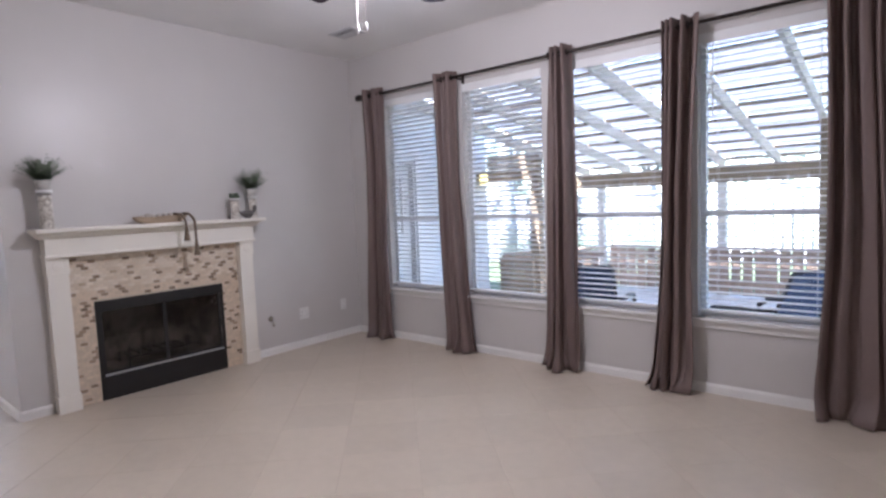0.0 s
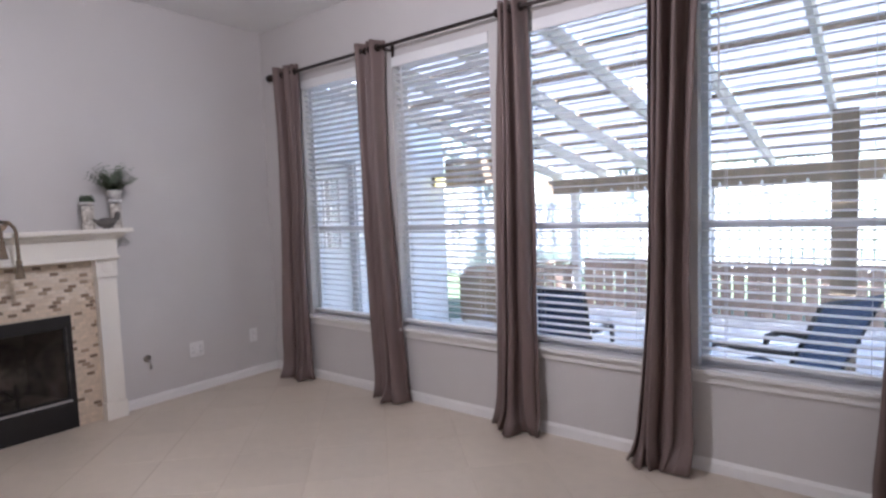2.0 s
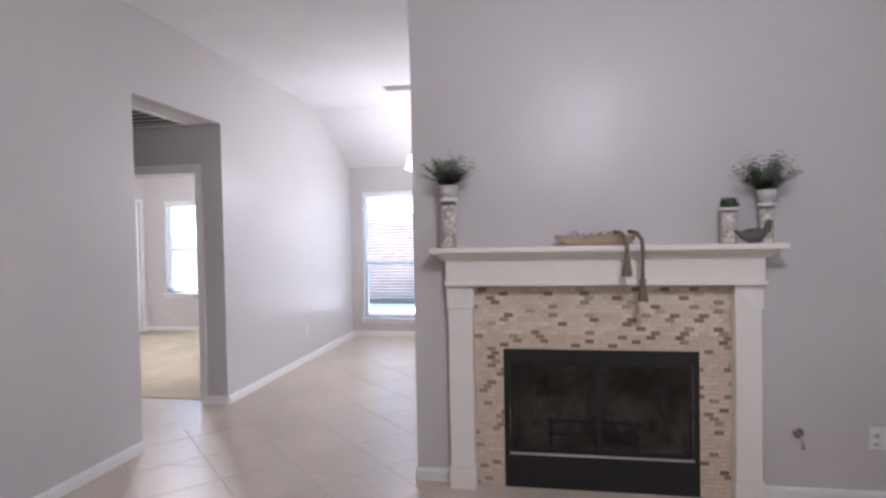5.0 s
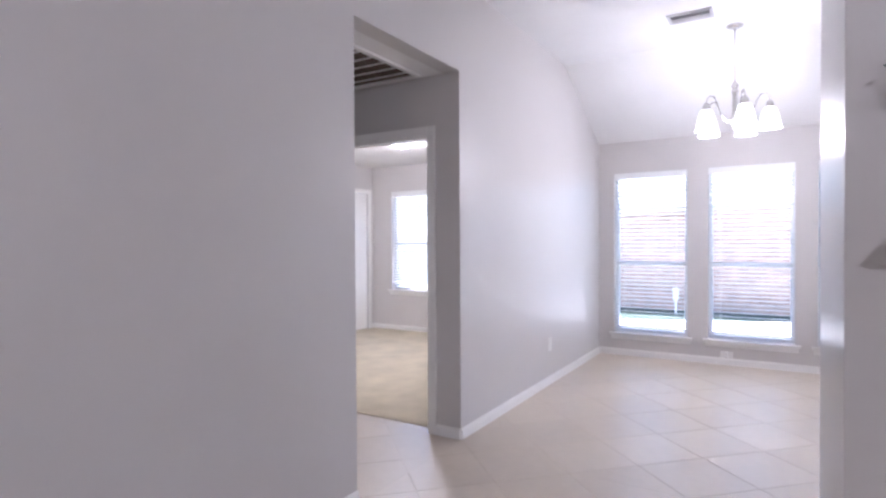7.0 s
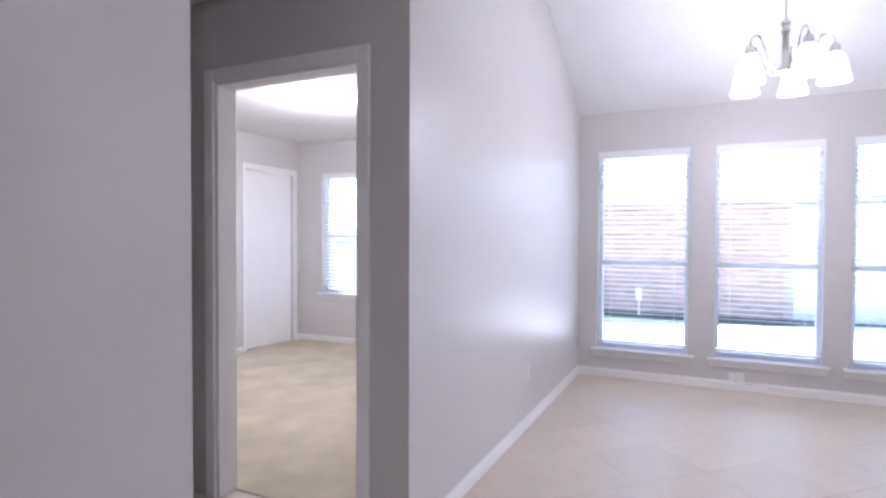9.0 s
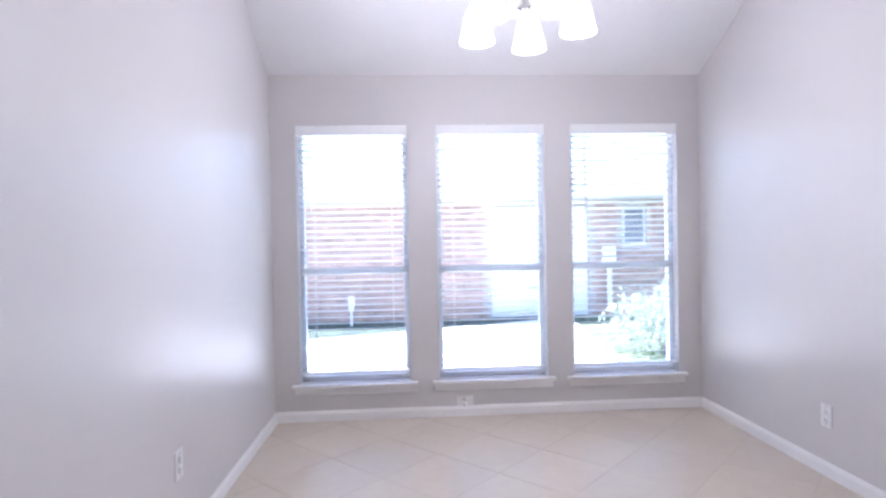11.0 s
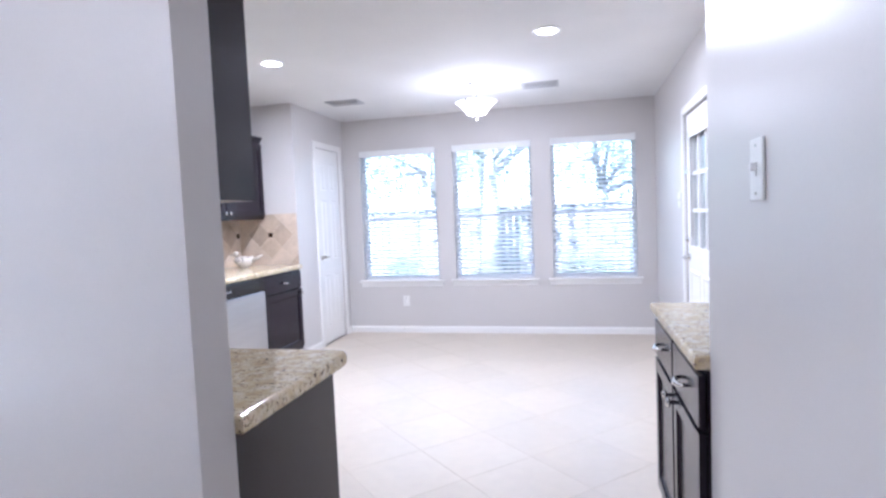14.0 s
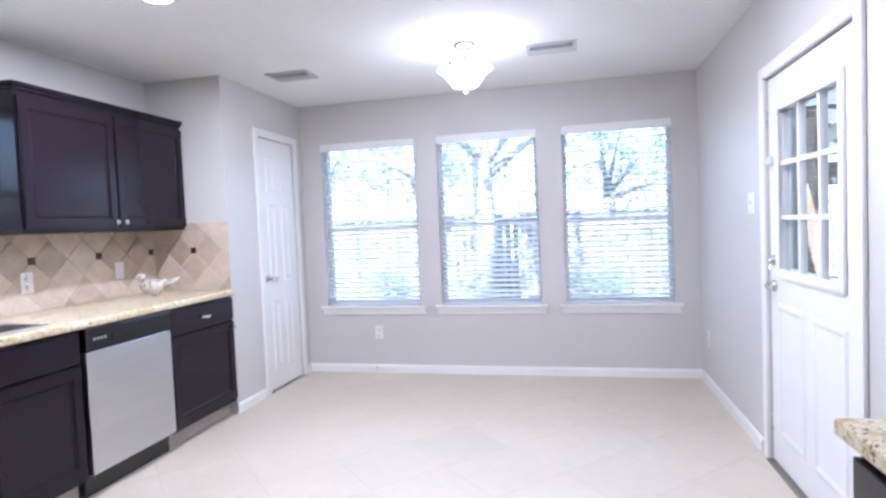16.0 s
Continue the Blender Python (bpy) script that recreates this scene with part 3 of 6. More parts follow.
structure("roof", bm, M["shingle"], "brown shingled hip roof of the house", "roof")
bm = bmesh.new()
x0, x1, y0, y1, zb = XW - 0.6, XE + 0.55, YN + 0.6, YK + 0.65, 2.68
v = [bm.verts.new(p) for p in ((x0, y0, zb), (x1, y0, zb), (x1, y1, zb), (x0, y1, zb), ((x0 + x1) / 2, y0, 3.9), ((x0 + x1) / 2, y1 - 2, 3.9))]
for f in ((1, 2, 5, 4), (2, 3, 5), (3, 0, 4, 5), (0, 1, 4), (3, 2, 1, 0)):
    bm.faces.new([v[i] for i in f])
structure("roof_kitchen", bm, M["siding"], "roof and white soffit of the kitchen wing", "roof")


# ---- patio cover ----
def patio_cover():
    """Sloping timber cover with rafters, purlins and translucent panels."""
    root = thing("patio_cover", -0.4, 7.2, PZ, "timber patio cover with pale rafters and translucent panels", "patio cover")
    y0, y1, z0, z1 = YW + EXT + 0.03 - 7.2, 10.1 - 7.2, 2.86 - PZ, 1.93 - PZ
    ang = math.degrees(math.atan2(z1 - z0, y1 - y0))
    ln_ = math.hypot(y1 - y0, z1 - z0)
    raft = mesh_of("rafter", box(-0.022, 0.022, 0, ln_, -0.14, 0, 0.004), M["deckwood"])
    xs = [-3.75 + 0.78 * k for k in range(11)]
    for x in xs:
        part("rafter", raft, None, root, at=pose(x, y0, z0, ang))
    purl = mesh_of("purlin", box(xs[0] - 0.1, xs[-1] + 0.1, -0.011, 0.011, 0.001, 0.04), M["wood"])
    n = 10
    for k in range(n + 1):
        f = k / n
        part("purlin", purl, None, root, at=pose(0, y0 + (y1 - y0) * f, z0 + (z1 - z0) * f, ang))
    pan = mesh_of("roof_panel", box(0.006, 0.774, 0.012, ln_ / n - 0.012, 0.043, 0.047), M["panel"])
    for i in range(10):
        for k in range(n):
            f = k / n
            part("roof_panel", pan, None, root, at=pose(xs[i], y0 + (y1 - y0) * f, z0 + (z1 - z0) * f + random.uniform(0, 0.01), ang + random.uniform(-0.4, 0.4)))
    part("beam", box(xs[0] - 0.1, xs[-1] + 0.1, 9.7 - 7.2, 9.82 - 7.2, 1.57 - PZ, 1.83 - PZ, 0.005), M["wood"], root)
    for x in (-3.35, -1.35, 0.75, 3.2):
        part("post", box(x - 0.06, x + 0.06, 9.68 - 7.2, 9.80 - 7.2, 0, 1.57 - PZ, 0.006), M["deckwood"], root)
    part("column", box(0.16, 0.36, 0.3, 0.5, 0, 2.18 - PZ, 0.008), M["wood"], root, "thick weathered brown timber post")
    for k in range(26):
        x = -3.2 + k * 0.25
        part("string_bulb", lathe([(0.006, 0), (0.018, -0.02), (0.02, -0.045), (0.004, -0.07)], 8, "z", (x, 2.42, 1.64 - PZ)), M["plate"], root)
    return root


patio_cover()


def plank_fence(x0, y0, x1, y1, z0, h, w, gap, label, mat="fence", name="fence"):
    ln_ = math.hypot(x1 - x0, y1 - y0)
    f = thing(name, x0, y0, z0, label, "fence", math.degrees(math.atan2(y1 - y0, x1 - x0)), group="garden fences")
    n = int(ln_ / (w + gap))
    me = mesh_of("plank", box(0, w, -0.01, 0.01, 0.03, h, 0.003), M[mat])
    for k in range(n):
        part("plank", me, None, f, at=pose(k * (w + gap), random.uniform(-0.004, 0.004), random.uniform(-0.012, 0.012), 0, random.uniform(-0.5, 0.5), 0))
    for z in (0.15, h - 0.12):
        part("rail", box(0, ln_, 0.011, 0.05, z, z + 0.08), M[mat], f)
    part("cap", box(0, ln_, -0.04, 0.06, h + 0.014, h + 0.045, 0.004), M[mat], f)
    for k in range(int(ln_ / 2.4) + 1):
        part("post", box(k * 2.4, k * 2.4 + 0.09, 0.051, 0.14, -0.1, h), M[mat], f)
    return f


plank_fence(-3.55, 9.62, 4.2, 9.62, PZ, 0.72, 0.135, 0.028, "low brown plank rail along the patio edge")
plank_fence(-4.70, 8.0, -3.62, 9.55, PZ, 0.70, 0.135, 0.028, "low brown plank rail along the patio side")
plank_fence(-14.0, 14.6, 9.0, 14.6, G, 1.75, 0.14, 0.05, "pale weathered board fence at the back of the yard", "palefence")
plank_fence(-10.6, 12.95, -3.9, 12.95, G, 1.72, 0.085, 0.05, "grey weathered picket fence behind the kitchen", "picket")
screen = thing("slat_screen", -4.62, 7.72, PZ, "brown slatted timber screen beside the kitchen wing", "screen")
for k in range(7):
    part("slat", box(0, 0.62, 0, 0.02, 0.04 + k * 0.09, 0.11 + k * 0.09, 0.003), M["wood"], screen)
for x in (0.0, 0.56):
    part("post", box(x, x + 0.06, 0.021, 0.08, 0, 0.68, 0.003), M["wood"], screen)
corner_post = tagged(part("timber_post", box(-0.07, 0.07, -0.07, 0.07, 0, 2.25, 0.006), M["wood"], at=(-4.0, 7.9, PZ)), "weathered timber post at the patio corner", "post")
header = thing("timber_header", XE + 0.17, 7.62, 1.72, "brown weathered board header between the kitchen wing and the corner post", "beam", 18)
for k in range(4):
    part("board", box(0.02, 0.86, -0.012 + 0.004 * (k % 2), 0.012, 0.1 * k, 0.094 + 0.1 * k, 0.003), M["wood"], header)
part("batten", box(0.04, 0.11, 0.017, 0.05, 0.01, 0.39), M["wood"], header)
lantern = thing("wall_lantern", XE + 0.168, 7.38, 1.78, "black outdoor wall lantern glowing yellow", "lantern")
part("back_plate", box(0, 0.015, -0.05, 0.05, -0.09, 0.09, 0.004), M["black"], lantern)
part("glass_body", lathe([(0.05, -0.09), (0.065, -0.05), (0.07, 0.03), (0.05, 0.06)], 12, "z", (0.11, 0, 0)), M["amber"], lantern, "glowing amber glass")
part("cap", lathe([(0.085, 0.06), (0.08, 0.075), (0.02, 0.11), (0.004, 0.13)], 12, "z", (0.11, 0, 0)), M["black"], lantern)
part("arm", box(0.014, 0.11, -0.008, 0.008, 0.085, 0.1), M["black"], lantern)


def patio_chair(x, y, rz):
    """A reclined sling chair; it faces local +x."""
    c = thing("patio_chair", x, y, PZ, "dark sling patio chair with a bent metal frame", "chair", rz, group="patio chairs")
    for s in (-0.28, 0.28):
        part("side_frame", tube([(-0.55, s, 0.98), (-0.42, s, 0.70), (-0.28, s, 0.40), (0.0, s, 0.36), (0.30, s, 0.40), (0.36, s, 0.36), (0.34, s, 0.18), (0.28, s, 0.015)], 0.015, 8), M["blackmetal"], c)
        part("leg", tube([(-0.20, s, 0.38), (-0.28, s, 0.2), (-0.36, s, 0.015)], 0.015, 8), M["blackmetal"], c)
        part("armrest", tube([(-0.40, s * 1.12, 0.66), (-0.2, s * 1.12, 0.63), (0.15, s * 1.12, 0.62), (0.26, s * 1.12, 0.56), (0.28, s * 1.12, 0.44), (0.3, s * 1.02, 0.36)], [0.018, 0.024, 0.026, 0.024, 0.018, 0.015], 8), M["blackmetal"], c)
    for pts, nm in ((((-0.56, 0.985), (-0.42, 0.69), (-0.29, 0.42)), "back_sling"), (((-0.27, 0.41), (0.0, 0.345), (0.30, 0.405)), "seat_sling")):
        bm = bmesh.new()
        lo = [[bm.verts.new((px, s, pz + dz)) for s in (-0.265, 0.265)] for dz in (0, 0.008) for px, pz in pts]
        a, b = lo[:3], lo[3:]
        for k in range(2):
            bm.faces.new((a[k][0], a[k][1], a[k + 1][1], a[k + 1][0])), bm.faces.new((b[k][0], b[k + 1][0], b[k + 1][1], b[k][1]))
            for s in (0, 1):
                bm.faces.new((a[k][s], a[k + 1][s], b[k + 1][s], b[k][s]))
        for k in (0, 2):
            bm.faces.new((a[k][0], b[k][0], b[k][1], a[k][1]))
        bmesh.ops.recalc_face_normals(bm, faces=bm.faces[:])
        part(nm, bm, M["sling"], c, "dark woven sling")
    for z, xx in ((0.98, -0.55), (0.37, 0.34)):
        part("cross_bar", tube([(xx, -0.28, z), (xx, 0.28, z)], 0.013, 8), M["blackmetal"], c)
    return c


patio_chair(-1.95, 5.62, 100)
patio_chair(-0.48, 5.72, 150)


# ---- trees and shrubs ----
def leaf_cloud(centres, count, size, seed):
    rnd = random.Random(seed)
    verts, faces = [], []
    for _ in range(count):
        c, r = rnd.choice(centres)
        d = Vector((rnd.gauss(0, 1), rnd.gauss(0, 1), rnd.gauss(0, 0.8)))
        d = d.normalized() * r * rnd.random() ** 0.45
        p = Vector(c) + d
        q = Euler((rnd.uniform(0, 6.28), rnd.uniform(0, 6.28), rnd.uniform(0, 6.28))).to_matrix()
        s = size * rnd.uniform(0.6, 1.3)
        n = len(verts)
        for a, b in ((-1, 0), (0, -0.45), (1, 0), (0, 0.45)):
            verts.append(p + q @ Vector((a * s, b * s, 0.12 * s * abs(a))))
        faces.append((n, n + 1, n + 2, n + 3))
    me = bpy.data.meshes.new("crown")
    me.from_pydata(verts, [], faces)
    me.materials.append(M["leaf"])
    return me


def tree(x, y, h, spread, seed, leaves=3000, trunk_r=0.16):
    rnd = random.Random(seed)
    t = thing("tree", x, y, G, "leafy yard tree with a rough trunk", "tree", group="yard trees")
    top = Vector((rnd.uniform(-0.3, 0.3), rnd.uniform(-0.3, 0.3), h * 0.62))
    part("trunk", tube([(0, 0, -0.1), (0.03, 0, h * 0.2), (top.x * 0.6, top.y * 0.6, h * 0.42), tuple(top)], [trunk_r * 1.25, trunk_r, trunk_r * 0.8, trunk_r * 0.45], 12), M["bark"], t)
    centres = []
    for k in range(9):
        a = 2 * math.pi * k / 9 + rnd.uniform(-0.3, 0.3)
        e = Vector((math.cos(a) * spread * rnd.uniform(0.5, 1), math.sin(a) * spread * rnd.uniform(0.5, 1), h * rnd.uniform(0.32, 0.95)))
        s = Vector((top.x * 0.5, top.y * 0.5, h * rnd.uniform(0.32, 0.58)))
        m = (s + e) / 2 + Vector((0, 0, 0.15))
        part("limb", tube([tuple(s), tuple(m), tuple(e)], [trunk_r * 0.4, trunk_r * 0.25, 0.015], 8), M["bark"], t)
        centres += [(tuple(e), spread * rnd.uniform(0.28, 0.45)), (tuple(m), spread * 0.25)]
    part("crown", leaf_cloud(centres, leaves, 0.09, seed), None, t)
    return t


tree(-7.35, 12.1, 6.8, 2.7, 11, 1500, 0.2)
tree(-9.4, 15.6, 5.6, 2.2, 12, 1300)
tree(-5.0, 15.8, 5.6, 2.4, 13, 1400)
tree(-2.2, 18.5, 6.0, 2.6, 14, 1800)
tree(1.2, 19.0, 6.5, 2.8, 15, 1800)
tree(-12.5, 16.5, 6.5, 2.8, 16, 1200)


def shrub(x, y, r, h, seed, n=900):
    s = thing("shrub", x, y, G, "rounded green garden shrub", "shrub", group="garden shrubs")
    rnd = random.Random(seed)
    cs = [((rnd.uniform(-r, r) * 0.6, rnd.uniform(-r, r) * 0.6, h * rnd.uniform(0.3, 0.75)), r * 0.5) for _ in range(7)]
    part("foliage", leaf_cloud(cs, n, 0.05, seed), None, s)
    for k in range(4):
        a = k * 1.6
        part("stem", tube([(0, 0, -0.05), (0.1 * math.cos(a), 0.1 * math.sin(a), h * 0.35), (0.3 * r * math.cos(a), 0.3 * r * math.sin(a), h * 0.6)], 0.012, 6), M["bark"], s)
    return s


for k, (x, y, r, h) in enumerate(((-9.1, 12.6, 0.7, 0.9), (-7.4, 13.2, 0.8, 1.0), (-5.4, 12.9, 0.7, 0.9), (-3.9, 12.3, 0.7, 1.0), (-12.1, 3.5, 0.7, 0.9), (-12.6, 4.3, 0.8, 1.1), (-11.9, 4.9, 0.7, 0.8))):
    shrub(x, y, r, h, 40 + k)


# ---- the neighbour's house ----
def brick_courses(x, y0, y1, z0, z1, holes=()):
    verts, faces = [], []
    bw, bh, g = 0.2, 0.065, 0.01
    row = 0
    z = z0
    while z + bh < z1:
        y = y0 - (bw / 2 if row % 2 else 0)
        while y < y1:
            a, b = max(y, y0), min(y + bw, y1)
            if b - a > 0.03 and not any(h[0] < b and a < h[1] and h[2] < z + bh and z < h[3] for h in holes):
                n = len(verts)
                verts += [(x, a, z), (x, b, z), (x, b, z + bh), (x, a, z + bh), (x + 0.012, a + 0.004, z + 0.004), (x + 0.012, b - 0.004, z + 0.004), (x + 0.012, b - 0.004, z + bh - 0.004), (x + 0.012, a + 0.004, z + bh - 0.004)]
                faces += [(n + 4, n + 5, n + 6, n + 7), (n, n + 1, n + 5, n + 4), (n + 1, n + 2, n + 6, n + 5), (n + 2, n + 3, n + 7, n + 6), (n + 3, n, n + 4, n + 7)]
            y += bw + g
        z += bh + g
        row += 1
    me = bpy.data.meshes.new("bricks")
    me.from_pydata(verts, [], faces)
    me.materials.append(M["brick"])
    return me


NX = -16.0
house = thing("neighbour_house", NX, 1.5, G, "neighbouring brick house with white trim and a shingled roof", "house")
HOLE = [(1.8 - 1.5, 3.8 - 1.5, -1, 2.25), (4.5 - 1.5, 5.0 - 1.5, 1.42, 2.2)]
part("wall", slab("x", -0.2, 0, -9, 7, 0, 2.35, [(a, b, max(c, -0.1), d) for a, b, c, d in HOLE]), M["mortar"], house)
part("bricks", brick_courses(0.001, -9, 7, 0.02, 2.32, HOLE), None, house, "red-brown brick courses")["kind"] = "stuff"
gd = part("garage_door", box(-0.12, -0.06, 0.31, 2.29, 0.02, 2.23), M["siding"], house, "white panelled garage door")
for k in range(4):
    part("door_panel", box(-0.059, -0.04, 0.37, 2.23, 0.08 + k * 0.54, 0.54 + k * 0.54, 0.008), M["siding"], gd)
wn = part("window", boxes((-0.1, -0.03, 3.02, 3.48, 1.44, 2.18)), M["siding"], house)
part("pane", box(-0.029, -0.026, 3.06, 3.44, 1.48, 2.14), M["panel"], wn)
part("fascia", box(-0.2, 0.5, -9.3, 7.3, 2.36, 2.62, 0.01), M["siding"], house, "white fascia and soffit")
bm = bmesh.new()
v = [bm.verts.new(p) for p in ((0.55, -9.5, 2.621), (0.55, 7.5, 2.621), (-9, 7.5, 2.621), (-9, -9.5, 2.621), (-4.2, -5.5, 3.3), (-4.2, 3.5, 3.3))]
for f in ((0, 1, 5, 4), (1, 2, 5), (2, 3, 4, 5), (3, 0, 4), (3, 2, 1, 0)):
    bm.faces.new([v[i] for i in f])
part("roof", bm, M["shingle"], house)
for y, z, w, h in ((2.56, 1.0, 0.26, 0.4), (2.66, 0.1, 0.07, 0.86)):
    part("meter_box", box(0.014, 0.12, y, y + w, z, z + h, 0.01), M["siding"], house, "pale utility meter box")
hyd = thing("utility_pedestal", -15.4, -0.93, G + 0.015, "small pale utility pedestal in the lawn", "utility box")
part("cabinet", box(-0.05, 0.05, -0.055, 0.055, 0.30, 0.56, 0.015), M["siding"], hyd)
part("stake", box(-0.02, 0.02, -0.02, 0.02, -0.05, 0.299), M["siding"], hyd)

# ---- doors ----
def casing(axis, face, out, u0, u1, z1, w=0.06, d=0.016):
    """White trim round an opening, on the wall face that looks along out."""
    a0, a1 = sorted((face, face + out * d))

    def b(p0, p1, q0, q1):
        return (a0, a1, p0, p1, q0, q1) if axis == "x" else (p0, p1, a0, a1, q0, q1)
    bm = boxes(b(u0 - w, u0, 0, z1 + w), b(u1, u1 + w, 0, z1 + w), b(u0, u1, z1, z1 + w), bevel=0.004)
    return structure("trim", bm, M["trim"], "white painted door casing", "door trim")


def panel_door(index, x, y, rz, w, h, rows, label, glass=False, knob_side=1):
    """A moulded door. Its front is local -y, its hinge at local x 0; rows: (z0, z1) of each pair of panels."""
    root = tagged(new("door_%d" % index), label, "door", kind="structure")
    root.matrix_basis = pose(x, y, 0.012, 0, 0, rz)
    t = 0.04
    if glass:
        g0, g1, gz0, gz1 = 0.14, w - 0.14, 1.0, h - 0.17
        holes = [(g0, g1, gz0, gz1)]
    else:
        holes = []
    part("door_leaf", slab("y", 0, t, 0, w, 0, h, holes), M["trim"], root)
    if glass:
        for s in (0, 1):
            y0, y1 = (-0.014, -0.001) if s == 0 else (t + 0.001, t + 0.014)
            part("glazing_frame", boxes((g0 - 0.03, g0 + 0.012, y0, y1, gz0 - 0.03, gz1 + 0.03), (g1 - 0.012, g1 + 0.03, y0, y1, gz0 - 0.03, gz1 + 0.03), (g0 + 0.012, g1 - 0.012, y0, y1, gz1 - 0.012, gz1 + 0.03), (g0 + 0.012, g1 - 0.012, y0, y1, gz0 - 0.03, gz0 + 0.012), bevel=0.003), M["trim"], root)
        for k in (1, 2):
            u, z = g0 + (g1 - g0) * k / 3, gz0 + (gz1 - gz0) * k / 3
            part("muntin", box(u - 0.011, u + 0.011, 0.004, t - 0.004, gz0, gz1, 0.003), M["trim"], root)
            part("muntin", box(g0, g1, 0.006, t - 0.006, z - 0.011, z + 0.011, 0.003), M["trim"], root)
        for i in range(3):
            for j in range(3):
                a, b_ = g0 + (g1 - g0) * i / 3 + 0.012, g0 + (g1 - g0) * (i + 1) / 3 - 0.012
                c, d = gz0 + (gz1 - gz0) * j / 3 + 0.012, gz0 + (gz1 - gz0) * (j + 1) / 3 - 0.012
                pane = part("pane", box(a, b_, 0.018, 0.022, c, d), M["glass"], root)
                pane.visible_shadow = False
    m = 0.11
    for z0, z1 in rows:
        for u0, u1 in ((m, w / 2 - 0.045), (w / 2 + 0.045, w - m)):
            bm = bmesh.new()
            loops = []
            for inset, depth in ((0, -0.001), (0.012, -0.009), (0.022, -0.009), (0.04, -0.002)):
                loops.append([bm.verts.new(p) for p in ((u0 + inset, depth, z0 + inset), (u1 - inset, depth, z0 + inset), (u1 - inset, depth, z1 - inset), (u0 + inset, depth, z1 - inset))])
            for p, q in zip(loops, loops[1:]):
                for k in range(4):
                    bm.faces.new((p[k], p[(k + 1) % 4], q[(k + 1) % 4], q[k]))
            bm.faces.new(loops[-1])
            bmesh.ops.recalc_face_normals(bm, faces=bm.faces[:])
            part("panel", bm, M["trim"], root)
    kx = w - 0.065 if knob_side > 0 else 0.065
    for z in (0.92,):
        knob = part("door_handle", lathe([(0.028, 0), (0.028, -0.008), (0.010, -0.012), (0.010, -0.035), (0.02, -0.04)], 16, "y", (kx, 0, z)), M["chrome"], root, "satin nickel handle")
        s = -1 if knob_side > 0 else 1
        part("lever", tube([(kx, -0.045, z), (kx + s * 0.04, -0.048, z + 0.004), (kx + s * 0.1, -0.046, z - 0.004)], [0.009, 0.008, 0.006], 8), M["chrome"], knob)
    if glass:
        part("deadbolt", lathe([(0.026, 0), (0.026, -0.012), (0.012, -0.014), (0.008, -0.032)], 16, "y", (kx, 0, 1.05)), M["chrome"], root)
        part("door_chain_plate", box(kx - 0.02, kx + 0.05, -0.03, 0, 1.53, 1.57, 0.004), M["chrome"], root)
    hx = -0.004
    for z in (0.2, h / 2, h - 0.2):
        part("hinge", tube([(hx, -0.004, z - 0.045), (hx, -0.004, z + 0.045)], 0.007, 8), M["chrome"], root)
    return root


SIX = [(0.16, 0.72), (0.88, 1.52), (1.62, 1.92)]
casing("x", XP, 1, DOOR_P[0], DOOR_P[1], DOOR_P[3])
panel_door(1, XP - 0.012, DOOR_P[0] + 0.006, 90, DOOR_P[1] - DOOR_P[0] - 0.012, 2.058, SIX, "white six-panel pantry door, closed", knob_side=-1)
casing("x", XE, -1, DOOR_B[0], DOOR_B[1], DOOR_B[3])
panel_door(2, XE + 0.012, DOOR_B[1] - 0.006, -90, DOOR_B[1] - DOOR_B[0] - 0.012, 1.965, [(0.16, 0.84)], "white back door with nine glass panes over two panels, closed", glass=True, knob_side=-1)
structure("threshold", box(XE - 0.02, XE + 0.14, DOOR_B[0] + 0.002, DOOR_B[1] - 0.002, -0.1, 0.008), M["bronze"], "metal threshold under the back door", "threshold")
casing("x", -5.54, 1, -1.88, -1.045, 2.04)
structure("door_jamb", boxes((-5.658, -5.542, -1.88, -1.866, 0, 2.04), (-5.658, -5.542, -1.059, -1.045, 0, 2.04), (-5.658, -5.542, -1.866, -1.059, 2.026, 2.04)), M["trim"], "white door jamb of the bedroom doorway", "door jamb")
panel_door(3, -5.675, -1.02, 180, 0.80, 2.02, SIX, "white six-panel bedroom door, standing open")
casing("y", -4.32, 1, -8.98, -8.20, 2.04)
panel_door(4, -8.95, -4.37, -6, 0.72, 2.02, SIX, "white six-panel closet door, slightly ajar")

# ---- fireplace ----
fire = thing("fireplace", XF, 2.2, 0, "black metal firebox set in a mosaic surround with a cream mantel", "fireplace")
FY0, FY1, FZ = 1.687 - 2.2, 2.732 - 2.2, 0.787
L0, L1 = 1.384 - 2.2, 3.022 - 2.2
D = 0.09
for s, (a, b) in (("l", (L0, L0 + 0.138)), ("r", (L1 - 0.128, L1))):
    leg = part("pilaster", box(0.001, D, a, b, 0.125, 1.025, 0.004), M["mantel"], fire)
    part("plinth", box(0.001, D + 0.012, a - 0.008, b + 0.008, 0, 0.125, 0.004), M["mantel"], leg)
    part("capital", box(0.001, D + 0.012, a - 0.006, b + 0.006, 1.025, 1.160, 0.004), M["mantel"], leg)
    part("rosette", lathe([(0.036, 0), (0.036, 0.002), (0.03, 0.003), (0.018, 0.002), (0.012, 0.004), (0.002, 0.005)], 20, "x", (D + 0.012, (a + b) / 2, 1.093)), M["mantel"], leg)
part("frieze", box(0.001, D + 0.035, L0 - 0.005, L1 + 0.005, 1.160, 1.297, 0.004), M["mantel"], fire)
part("bead", box(0.001, D + 0.048, L0 - 0.015, L1 + 0.015, 1.154, 1.175, 0.006), M["mantel"], fire)
bm = bmesh.new()
